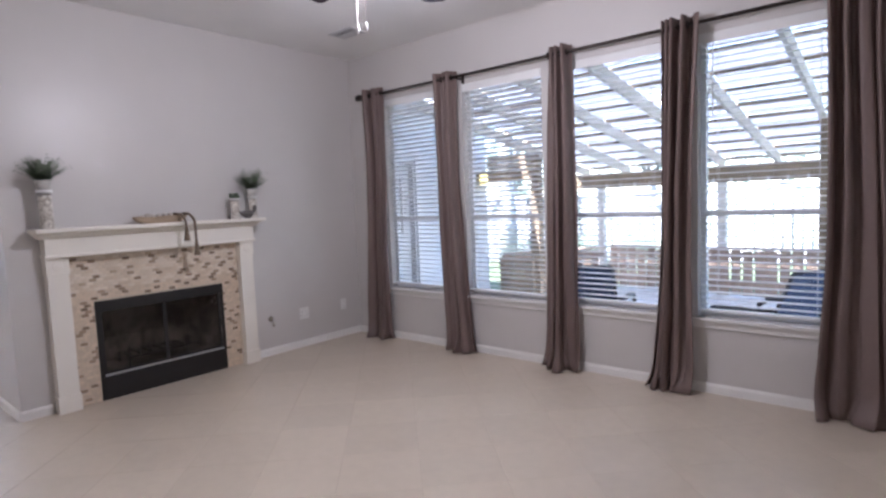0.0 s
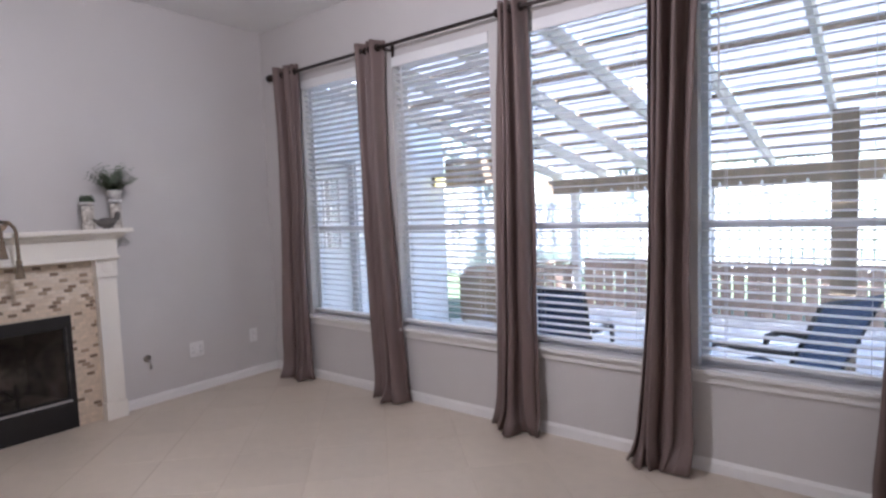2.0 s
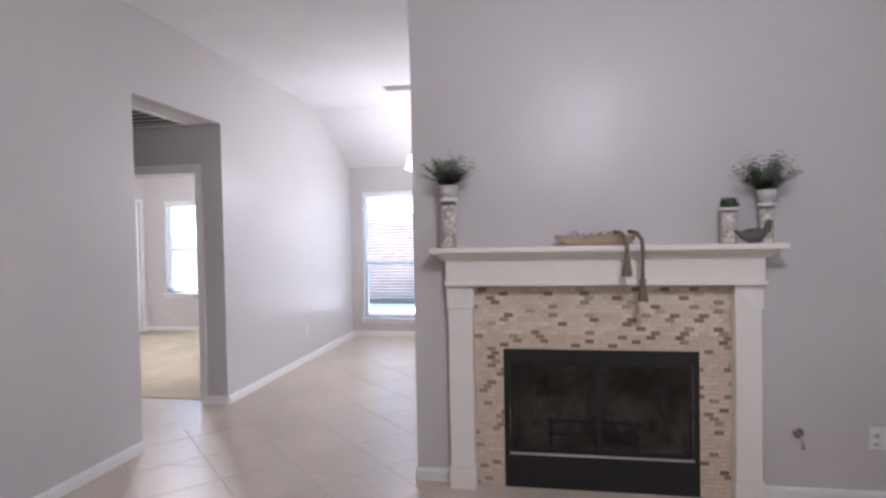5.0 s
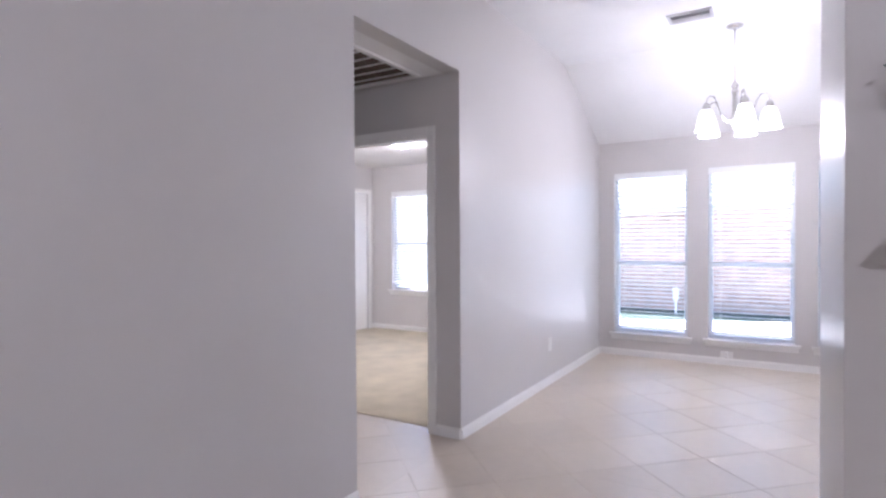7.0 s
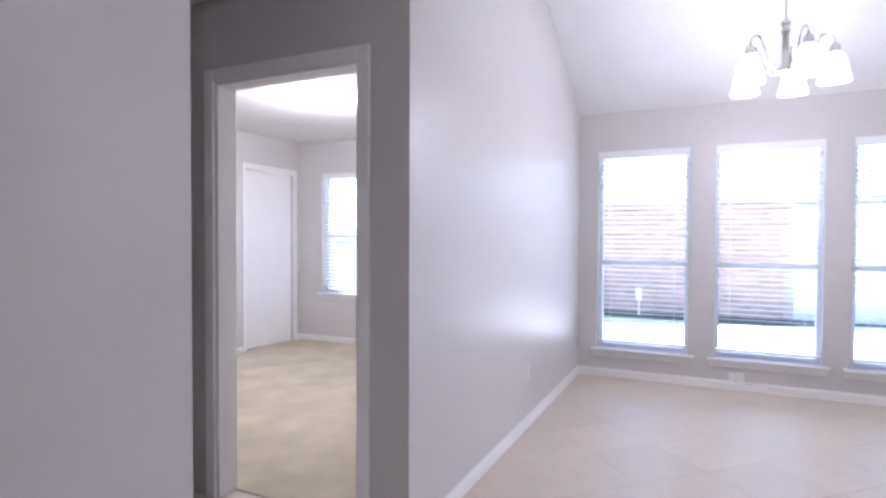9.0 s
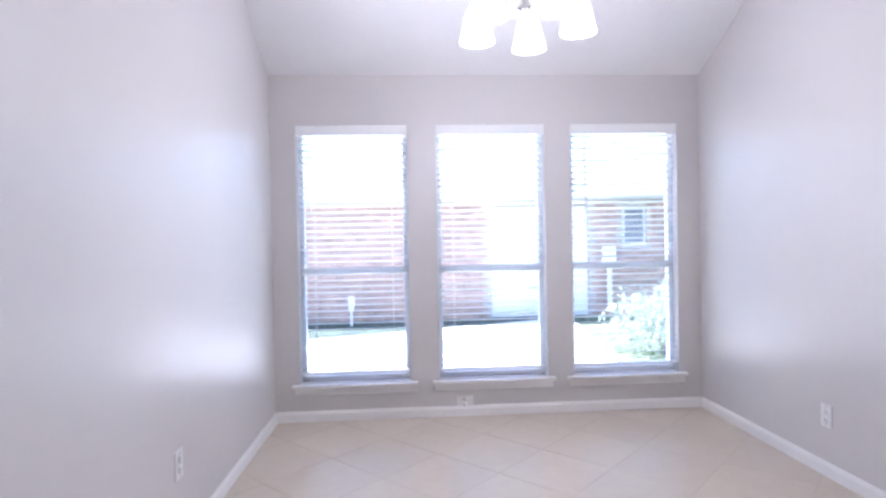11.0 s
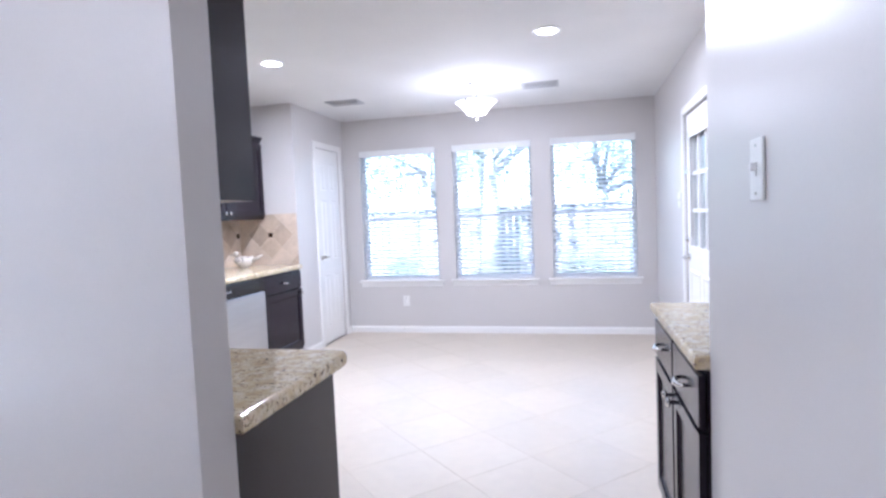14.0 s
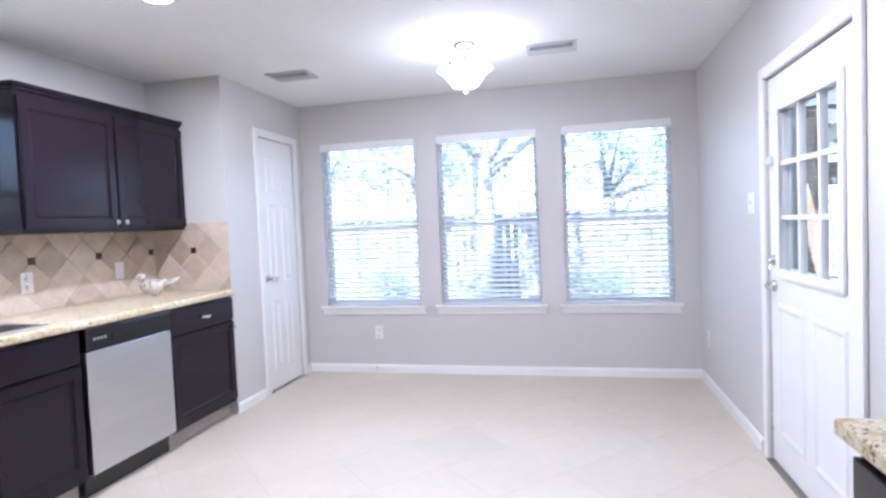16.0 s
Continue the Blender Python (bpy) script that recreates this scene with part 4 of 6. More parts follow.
prof = [(0.0, 0.0), (0.018, 0.006), (0.03, 0.018), (0.038, 0.03), (0.055, 0.04), (0.06, 0.048)]
rings = []
for p, z in prof:
    rings.append([bm.verts.new(q) for q in ((0.001, L0 - 0.005 - p, 1.292 + z), (D + 0.036 + p, L0 - 0.005 - p, 1.292 + z), (D + 0.036 + p, L1 + 0.005 + p, 1.292 + z), (0.001, L1 + 0.005 + p, 1.292 + z))])
for p, q in zip(rings, rings[1:]):
    for k in range(4):
        bm.faces.new((p[k], p[(k + 1) % 4], q[(k + 1) % 4], q[k]))
bm.faces.new(rings[0]), bm.faces.new(rings[-1][::-1])
bmesh.ops.recalc_face_normals(bm, faces=bm.faces[:])
part("crown_moulding", bm, M["mantel"], fire)
part("mantel_shelf", box(0.001, D + 0.145, L0 - 0.077, L1 + 0.077, 1.3405, 1.368, 0.005), M["mantel"], fire)
part("tile_bed", slab("x", 0.001, 0.0245, L0 + 0.133, L1 - 0.123, 0, 1.158, [(FY0, FY1, -0.1, FZ)]), M["mosaicbed"], fire)
# firebox: black face frame, recessed brick box, glass doors half mesh
part("face_frame", slab("x", 0.001, 0.03, FY0, FY1, 0.0, FZ, [(FY0 + 0.03, FY1 - 0.03, 0.20, FZ - 0.075)]), M["blackmetal"], fire)
part("lower_grille", box(0.0305, 0.036, FY0 + 0.012, FY1 - 0.012, 0.015, 0.178, 0.003), M["blackmetal"], fire)
part("door_track", box(0.0305, 0.042, FY0 + 0.03, FY1 - 0.03, 0.190, 0.205, 0.002), M["steel"], fire, "thin worn metal track")
fb = bmesh.new()
a0, a1, b0, b1 = FY0 + 0.03, FY1 - 0.03, FY0 + 0.16, FY1 - 0.16
fl = [fb.verts.new(p) for p in ((0.03, a0, 0.2), (0.03, a1, 0.2), (-0.42, b1, 0.2), (-0.42, b0, 0.2))]
fu = [fb.verts.new(p) for p in ((0.03, a0, 0.76), (0.03, a1, 0.76), (-0.42, b1, 0.76), (-0.42, b0, 0.76))]
fb.faces.new(fl), fb.faces.new(fu[::-1])
for k in (1, 2, 3):
    fb.faces.new((fl[k], fl[(k + 1) % 4], fu[(k + 1) % 4], fu[k]))
part("firebox", fb, M["soot"], fire, "soot-stained firebrick lining")
grate = part("log_grate", boxes(*[(-0.33, -0.09, y - 0.008, y + 0.008, 0.27, 0.286) for y in (-0.24, -0.15, -0.06, 0.03, 0.12, 0.21)], (-0.1, -0.086, -0.27, 0.24, 0.262, 0.278), (-0.33, -0.316, -0.27, 0.24, 0.262, 0.278), (-0.1, -0.086, -0.26, -0.245, 0.2, 0.36), (-0.1, -0.086, 0.215, 0.23, 0.2, 0.36), (-0.33, -0.316, -0.26, -0.245, 0.2, 0.27), (-0.33, -0.316, 0.215, 0.23, 0.2, 0.27)), M["blackmetal"], fire)
for s, (p, q) in enumerate(((FY0 + 0.035, 0.0115), (0.0125, FY1 - 0.035))):
    dr = part("glass_door", slab("x", 0.006, 0.016, p, q, 0.206, FZ - 0.077, [(p + 0.014, q - 0.014, 0.22, FZ - 0.09)]), M["blackmetal"], fire)
    part("pane", box(0.010, 0.013, p + 0.013, q - 0.013, 0.219, FZ - 0.089), M["smoked"], dr)

# ---- curtains ----
def curtain(x0t, x1t, x0b, x1b, seed, folds, label):
    """A grommet curtain hung on the rod, its foot spreading on the floor."""
    bm = bmesh.new()
    nz, nu = 46, folds * 14
    grid = []
    for j in range(nz + 1):
        f = j / nz
        z = 2.645 - f * (2.64 - 0.006)
        wave = f ** 1.6
        a = x0t + (x0b - x0t) * wave + 0.02 * math.sin(3.1 * f + seed) * math.sin(math.pi * f)
        mid = 0.06 * math.sin(math.pi * f) * (x1t - x0t)
        a += mid
        b = x1t - mid + (x1b - x1t) * wave + 0.03 * math.sin(2.3 * f + 2 * seed) * math.sin(math.pi * f)
        row = []
        for i in range(nu + 1):
            s = i / nu
            k = folds * (s + 0.07 * math.sin(2 * math.pi * s + seed) + 0.04 * math.sin(4 * math.pi * s + 2.1 * seed))
            amp = (0.042 - 0.012 * f) * (1 + 0.45 * math.sin(5 * s + seed + 1.5 * f))
            y = amp * math.cos(2 * math.pi * (k + 0.16 * f * math.sin(1.7 * k + seed)))
            y += 0.012 * f * math.sin(9 * s + 4 * f + seed) + 0.01 * noise.noise((3 * s, 4 * f, seed))
            x = a + (b - a) * s + 0.010 * math.sin(4 * math.pi * k) * (0.4 + f) + 0.008 * noise.noise((6 * s, 7 * f, seed + 9))
            if f > 0.93:
                g = (f - 0.93) / 0.07
                y -= 0.075 * g * g * (0.5 + 0.5 * math.sin(3 * k + seed))
                x += 0.04 * g * g * math.sin(2 * k + seed)
            yy = 4.29 + y
            row.append(bm.verts.new((x, min(yy, 4.378), z)))
        grid.append(row)
    for j in range(nz):
        for i in range(nu):
            fc = bm.faces.new((grid[j][i], grid[j + 1][i], grid[j + 1][i + 1], grid[j][i + 1]))
            fc.smooth = True
    root = thing("curtain", (x0t + x1t) / 2, 4.29, 0, label, "curtain", group="living room curtains")
    inv = Matrix.Translation((-(x0t + x1t) / 2, -4.29, 0))
    bm.transform(inv)
    cl = part("cloth", bm, M["curtain"], root)
    so = cl.modifiers.new("thick", "SOLIDIFY")
    so.thickness, so.offset = 0.003, 0
    for k in range(folds):
        for h in (0.25, 0.75):
            s = (k + h) / folds
            x = x0t + (x1t - x0t) * s - (x0t + x1t) / 2
            part("grommet", lathe([(0.018, -0.004), (0.026, -0.003), (0.026, 0.003), (0.018, 0.004)], 16, "x", (x, 0, 2.585)), M["rod"], root)
    return root


CURT = [(-3.92, -3.66, -3.99, -3.70, 1.0, 3), (-2.96, -2.72, -2.93, -2.60, 2.3, 3), (-1.75, -1.55, -1.85, -1.50, 3.7, 3), (-0.83, -0.58, -0.93, -0.63, 5.1, 4), (0.13, 0.40, 0.10, 0.52, 6.4, 4)]
for c in CURT:
    curtain(*c, "taupe-brown grommet curtain panel gathered beside a window")
rod = thing("curtain_rod", -1.65, 4.29, 2.585, "dark bronze curtain rod above the living room windows", "curtain rod")
part("rod", tube([(-2.33, 0, 0), (2.25, 0, 0)], 0.0125, 14), M["rod"], rod)
part("finial", lathe([(0.014, -2.40), (0.03, -2.395), (0.032, -2.37), (0.03, -2.345), (0.014, -2.335), (0.014, -2.32)], 16, "x"), M["rod"], rod)
for x in (-2.27, -1.03, 0.0, 0.98, 2.2):
    part("bracket", boxes((x - 0.008, x + 0.008, 0.0, 0.1, -0.022, -0.013), (x - 0.012, x + 0.012, 0.09, 0.0995, -0.06, 0.03)), M["rod"], rod)

# ---- ceiling fan ----
fan = thing("ceiling_fan", FAN[0], FAN[1], HIGH, "ceiling fan with dark wooden blades and a lit glass bowl", "ceiling fan")
part("canopy", lathe([(0.07, 0), (0.07, -0.02), (0.045, -0.06), (0.014, -0.07)], 24), M["bronze"], fan)
part("downrod", tube([(0, 0, -0.06), (0, 0, -0.22)], 0.012, 12), M["bronze"], fan)
part("motor", lathe([(0.02, -0.2), (0.09, -0.22), (0.12, -0.26), (0.12, -0.34), (0.085, -0.385), (0.05, -0.40)], 28), M["bronze"], fan)
blade_bm = bmesh.new()
pts = [(0.2, -0.055), (0.32, -0.07), (0.64, -0.075), (0.665, -0.05), (0.665, 0.05), (0.64, 0.075), (0.32, 0.07), (0.2, 0.055)]
lo, hi = [blade_bm.verts.new((x, y, -0.004 + 0.12 * y)) for x, y in pts], [blade_bm.verts.new((x, y, 0.004 + 0.12 * y)) for x, y in pts]
blade_bm.faces.new(lo[::-1]), blade_bm.faces.new(hi)
for k in range(8):
    blade_bm.faces.new((lo[k], lo[(k + 1) % 8], hi[(k + 1) % 8], hi[k]))
blade_me = mesh_of("blade", blade_bm, M["cabinet"])
arm_me = mesh_of("blade_arm", box(0.1, 0.24, -0.018, 0.018, -0.006, 0.004, 0.003), M["bronze"])
for k in range(5):
    bl = part("blade", blade_me, None, fan, at=pose(0, 0, -0.33, 0, 0, 72 * k + 31))
    part("blade_arm", arm_me, None, bl, at=(0, 0, -0.008))
part("light_bowl", lathe([(0.05, -0.395), (0.12, -0.405), (0.125, -0.425), (0.10, -0.46), (0.05, -0.485), (0.004, -0.49)], 28), M["shade"], fan, "lit frosted glass bowl").visible_shadow = False
for dx in (-0.03, 0.035):
    part("pull_chain", tube([(dx, -0.14, -0.40), (dx, -0.14, -0.665)], 0.0022, 6), M["plate"], fan)
    part("pull_knob", lathe([(0.002, -0.665), (0.007, -0.675), (0.008, -0.70), (0.003, -0.715)], 10, "z", (dx, -0.14, 0)), M["plate"], fan)


# ---- vents, plates and small wall things ----
def ceiling_vent(x, y, z, w, d, n, label, rz=0, mat="ventgrey"):
    v = thing("ceiling_vent", x, y, z, label, "air vent", rz, group="ceiling vents")
    # near-black sheet on the ceiling, painted as the shade inside the duct
    part("backing", boxes((-w / 2 + 0.015, w / 2 - 0.015, -d / 2 + 0.015, d / 2 - 0.015, -0.003, -0.001)), M["dark"], v)
    part("frame", boxes((-w / 2, w / 2, -d / 2, -d / 2 + 0.022, -0.01, -0.001), (-w / 2, w / 2, d / 2 - 0.022, d / 2, -0.01, -0.001), (-w / 2, -w / 2 + 0.022, -d / 2 + 0.022, d / 2 - 0.022, -0.01, -0.001), (w / 2 - 0.022, w / 2, -d / 2 + 0.022, d / 2 - 0.022, -0.01, -0.001)), M[mat], v)
    me = mesh_of("slat", box(-w / 2 + 0.022, w / 2 - 0.022, -0.006, 0.006, -0.0015, 0.0015), M[mat])
    for k in range(n):
        yy = -d / 2 + 0.03 + (d - 0.06) * k / max(1, n - 1)
        part("slat", me, None, v, at=pose(0, yy, -0.008, 35 if k < n / 2 else -35))
    return v


ceiling_vent(-3.50, 3.72, HIGH, 0.30, 0.20, 8, "white louvred ceiling vent")
ceiling_vent(-7.85, 6.47, LOW, 0.32, 0.22, 9, "white louvred ceiling vent")
ceiling_vent(-6.00, 6.48, LOW, 0.32, 0.22, 9, "white louvred ceiling vent")
ceiling_vent(-7.0, 0.42, HIGH, 0.32, 0.2, 8, "white louvred ceiling vent", 90)


def return_grille(x, y, z, w, d):
    v = thing("return_air_grille", x, y, z, "large white return air grille with dark filter in the hall ceiling", "air grille")
    part("filter", boxes((-w / 2 + 0.02, w / 2 - 0.02, -d / 2 + 0.02, d / 2 - 0.02, -0.004, -0.001)), M["filter"], v, "dark brown filter")
    part("frame", boxes((-w / 2, w / 2, -d / 2, -d / 2 + 0.035, -0.014, -0.001), (-w / 2, w / 2, d / 2 - 0.035, d / 2, -0.014, -0.001), (-w / 2, -w / 2 + 0.035, -d / 2 + 0.035, d / 2 - 0.035, -0.014, -0.001), (w / 2 - 0.035, w / 2, -d / 2 + 0.035, d / 2 - 0.035, -0.014, -0.001)), M["plate"], v)
    for k in range(1, 6):
        xx = -w / 2 + w * k / 6
        part("bar", box(xx - 0.004, xx + 0.004, -d / 2 + 0.035, d / 2 - 0.035, -0.014, -0.005), M["plate"], v)


return_grille(-5.12, -1.47, LOW, 0.72, 0.82)


def wall_plate(x, y, z, rz, kind, w=0.075, h=0.118):
    """A cover plate. Its front is local -y."""
    names = {"outlet": ("outlet", "white duplex outlet in its cover plate"), "toggle": ("light_switch", "white toggle light switch"), "rocker": ("light_switch", "white rocker switch in its cover plate"), "wide": ("outlet", "white double cover plate with outlets"), "blank": ("wall_plate", "white blank cover plate")}
    nm, label = names[kind]
    p = thing(nm, x, y, z, label, "outlet" if nm == "outlet" else "switch", rz)
    part("plate", box(-w / 2, w / 2, -0.006, -0.0005, -h / 2, h / 2, 0.002), M["plate"], p)
    if kind in ("outlet", "wide"):
        for cx in ((0,) if kind == "outlet" else (-0.03, 0.03)):
            for s in (-1, 1):
                soc = part("socket", lathe([(0.016, -0.006), (0.0165, -0.009), (0.0, -0.009)][:2], 14, "y", (cx, 0, s * 0.021)), M["plate"], p)
                # near-black bars on the face, coloured as the shade in the slots
                part("slot", boxes((cx - 0.007, cx - 0.005, -0.0096, -0.0091, s * 0.021 - 0.002, s * 0.021 + 0.007), (cx + 0.004, cx + 0.006, -0.0096, -0.0091, s * 0.021 - 0.002, s * 0.021 + 0.007)), M["dark"], soc)
    if kind == "toggle":
        part("collar", box(-0.006, 0.006, -0.008, -0.0062, -0.013, 0.013), M["plate"], p)
        part("toggle", box(-0.0045, 0.0045, -0.017, -0.0082, -0.002, 0.012, 0.001), M["plate"], p)
    if kind == "rocker":
        part("rocker", box(-0.017, 0.017, -0.010, -0.0062, -0.034, 0.034, 0.002), M["plate"], p)
    for s in (-1, 1):
        part("screw", lathe([(0.003, -0.006), (0.003, -0.0072)], 8, "y", (0, 0, s * (h / 2 - 0.014))), M["chrome"], p)
    return p


wall_plate(XF, 3.62, 0.348, 90, "wide", 0.118, 0.118)
wall_plate(XF, 4.145, 0.36, 90, "outlet")
wall_plate(XD, 0.537, 0.105, 90, "outlet", 0.118, 0.075)
wall_plate(-7.22, YS, 0.365, 180, "outlet")
wall_plate(-7.645, YN, 0.311, 0, "outlet")
wall_plate(XC, 2.567, 1.38, -90, "toggle")
wall_plate(-7.63, YK, 0.365, 0, "outlet")
wall_plate(XE, 4.05, 1.14, -90, "rocker")
wall_plate(XE, 6.14, 1.36, -90, "toggle", 0.118)
wall_plate(XE, 7.22, 0.37, -90, "outlet")
wall_plate(XW + 0.0065, 5.25, 1.08, 90, "outlet")
wall_plate(XW + 0.0065, 5.92, 1.09, 90, "rocker")
valve = thing("gas_valve", XF, 3.226, 0.36, "dark gas key valve on the wall beside the fireplace", "gas valve", 90)
part("escutcheon", lathe([(0.028, -0.0005), (0.028, -0.004), (0.012, -0.008)], 18, "y"), M["bronze"], valve)
part("stem", tube([(0, -0.005, 0), (0, -0.03, 0)], 0.006, 8), M["bronze"], valve)
part("key", tube([(0.0, -0.028, -0.005), (0.012, -0.026, -0.04), (0.016, -0.022, -0.075)], [0.005, 0.006, 0.011], 8), M["chrome"], valve, "hanging metal key")

# ---- chandelier, kitchen lights ----
def chandelier(x, y):
    c = thing("chandelier", x, y, HIGH, "brushed nickel chandelier with five lit glass shades", "chandelier")
    part("canopy", lathe([(0.065, 0), (0.065, -0.012), (0.03, -0.03), (0.008, -0.035)], 24), M["chrome"], c)
    part("stem", tube([(0, 0, -0.03), (0, 0, -0.50)], 0.005, 10), M["chrome"], c)
    part("loop", lathe([(0.006, -0.45), (0.024, -0.465), (0.03, -0.485), (0.018, -0.505), (0.008, -0.515)], 16), M["chrome"], c)
    part("column", lathe([(0.008, -0.5), (0.026, -0.52), (0.026, -0.535), (0.018, -0.55), (0.02, -0.72), (0.034, -0.74), (0.034, -0.77), (0.015, -0.80), (0.006, -0.83), (0.002, -0.84)], 20), M["chrome"], c)
    arm = mesh_of("arm", tube([(0.02, 0, -0.75), (0.07, 0, -0.77), (0.12, 0, -0.72), (0.15, 0, -0.63), (0.18, 0, -0.575), (0.215, 0, -0.57), (0.24, 0, -0.60), (0.245, 0, -0.64)], 0.0065, 8), M["chrome"])
    cup = mesh_of("socket_cup", lathe([(0.012, -0.63), (0.026, -0.645), (0.028, -0.685), (0.024, -0.70)], 16, "z", (0.245, 0, 0)), M["chrome"])
    bm = lathe([(0.028, -0.685), (0.045, -0.70), (0.060, -0.745), (0.068, -0.785), (0.078, -0.83), (0.083, -0.848)], 24, "z", (0.245, 0, 0))
    bmesh.ops.delete(bm, geom=[f for f in bm.faces if len(f.verts) > 4], context="FACES")
    shade = mesh_of("shade", bm, M["shade"])
    bulb = mesh_of("bulb", lathe([(0.012, -0.70), (0.03, -0.75), (0.03, -0.775), (0.02, -0.80), (0.003, -0.81)], 14, "z", (0.245, 0, 0)), M["can"])
    for k in range(5):
        a = part("arm", arm, None, c, at=pose(0, 0, 0, 0, 0, 72 * k + 20))
        part("socket_cup", cup, None, a)
        part("shade", shade, None, a, "lit frosted glass shade").visible_shadow = False
        part("bulb", bulb, None, a).visible_shadow = False
    return c


chandelier(*CHANDELIER)
k_lamp = thing("ceiling_light", *KITCHEN_LIGHT, LOW, "semi-flush ceiling light with a lit alabaster glass bowl", "ceiling light")
part("canopy", lathe([(0.07, 0), (0.07, -0.015), (0.05, -0.03), (0.014, -0.035)], 24), M["chrome"], k_lamp)
part("stem", tube([(0, 0, -0.03), (0, 0, -0.30)], 0.009, 10), M["chrome"], k_lamp)
bm = lathe([(0.03, -0.275), (0.08, -0.265), (0.10, -0.24), (0.13, -0.20), (0.175, -0.165)], 32)
bmesh.ops.delete(bm, geom=[f for f in bm.faces if len(f.verts) > 4 and f.calc_center_median().z > -0.2], context="FACES")
part("bowl", bm, M["shade"], k_lamp, "lit alabaster glass bowl").visible_shadow = False
part("finial", lathe([(0.012, -0.278), (0.02, -0.29), (0.012, -0.305), (0.003, -0.315)], 14), M["bronze"], k_lamp)
for k in range(3):
    a = radians(120 * k + 10)
    part("clip", box(-0.008, 0.008, -0.006, 0.006, -0.012, 0.012, 0.002), M["bronze"], k_lamp, at=(0.176 * math.cos(a), 0.176 * math.sin(a), -0.165))
for cx, cy in CANS:
    can = thing("recessed_light", cx, cy, LOW, "white recessed can light, lit", "ceiling light", group="recessed kitchen lights")
    part("trim_ring", lathe([(0.068, -0.001), (0.092, -0.001), (0.092, -0.006), (0.07, -0.009), (0.068, -0.004)], 32), M["plate"], can)
    part("lens", lathe([(0.067, -0.0045), (0.067, -0.0075)], 28), M["can"], can)


# ---- kitchen ----
def cab_door(parent, u0, u1, z0, z1, knob=None, name="door"):
    """A framed cabinet front at local y 0, proud towards -y."""
    f = 0.055
    bm = slab("y", -0.02, 0, u0, u1, z0, z1, [(u0 + f, u1 - f, z0 + f, z1 - f)])
    edges = [e for e in bm.edges if len(e.link_faces) == 2 and e.calc_face_angle() > 0.5 and e.calc_length() > f + 0.01]
    bmesh.ops.bevel(bm, geom=edges, offset=0.004, segments=2, affect="EDGES")
    dr = part(name, bm, M["cabinet"], parent)
    bm = bmesh.new()
    loops = []
    for inset, depth in ((-0.002, -0.015), (0.006, -0.0155), (0.012, -0.010), (0.014, -0.009)):
        loops.append([bm.verts.new(p) for p in ((u0 + f + inset, depth, z0 + f + inset), (u1 - f - inset, depth, z0 + f + inset), (u1 - f - inset, depth, z1 - f - inset), (u0 + f + inset, depth, z1 - f - inset))])
    for p, q in zip(loops, loops[1:]):
        for k in range(4):
            bm.faces.new((p[k], p[(k + 1) % 4], q[(k + 1) % 4], q[k]))
    bm.faces.new(loops[-1])
    bmesh.ops.recalc_face_normals(bm, faces=bm.faces[:])
    part("panel", bm, M["cabinet"], dr)
    if knob:
        part("knob", lathe([(0.007, -0.02), (0.006, -0.032), (0.016, -0.038), (0.017, -0.044), (0.009, -0.05)], 16, "y", (knob[0], 0, knob[1])), M["chrome"], dr, "satin nickel knob")
    return dr


def cab_drawer(parent, u0, u1, z0, z1, pull=True):
    bm = box(u0, u1, -0.02, 0, z0, z1, 0.005)
    dr = part("drawer", bm, M["cabinet"], parent)
    if pull:
        c, z = (u0 + u1) / 2, (z0 + z1) / 2
        pts = [(c - 0.045, -0.02, z), (c - 0.042, -0.04, z - 0.002), (c, -0.048, z - 0.006), (c + 0.042, -0.04, z - 0.002), (c + 0.045, -0.02, z)]
        part("pull", tube(pts, [0.006, 0.006, 0.011, 0.006, 0.006], 8), M["chrome"], dr, "satin nickel cup pull")
    return dr


def base_cabinet(x, y, rz, w, d, doors, label, drawers=1, kick=True, false_front=False, knob_at=None):
    c = thing("base_cabinet", x, y, 0, label, "cabinet", rz, group="kitchen base cabinets")
    part("body", box(0, w, 0.001, d, 0.10, 0.868), M["cabinet"], c)
    part("toe_kick", box(0.005, w - 0.005, 0.06, 0.075, 0, 0.0995), M["kick"], c)
    g = 0.012
    dw = (w - g * (doors + 1)) / doors
    nd = drawers
    if nd:
        ww = (w - g * (nd + 1)) / nd
        for k in range(nd):
            cab_drawer(c, g + k * (ww + g), g + k * (ww + g) + ww, 0.70, 0.85, pull=not false_front)
    for k in range(doors):
        u0 = g + k * (dw + g)
        right = (k % 2 == 0) if doors > 1 else (knob_at != "left")
        cab_door(c, u0, u0 + dw, 0.13, 0.685 if nd else 0.85, (u0 + dw - 0.028 if right else u0 + 0.028, 0.645 if nd else 0.81))
    return c


def wall_cabinet(x, y, z, rz, w, h, d, doors, label, crown=True):
    c = thing("wall_cabinet", x, y, z, label, "cabinet", rz, group="kitchen wall cabinets")
    part("body", box(0, w, 0.001, d, 0, h), M["cabinet"], c)
    g = 0.012
    dw = (w - g * (doors + 1)) / doors
    for k in range(doors):
        u0 = g + k * (dw + g)
        right = (k % 2 == 0)
        cab_door(c, u0, u0 + dw, 0.025, h - 0.03, (u0 + dw - 0.028 if right else u0 + 0.028, 0.06))
    if crown:
        part("crown", boxes((-0.006, w + 0.006, -0.012, d, h + 0.0005, h + 0.02), (-0.018, w + 0.018, -0.026, d, h + 0.0205, h + 0.04), bevel=0.003), M["cabinet"], c)
    return c


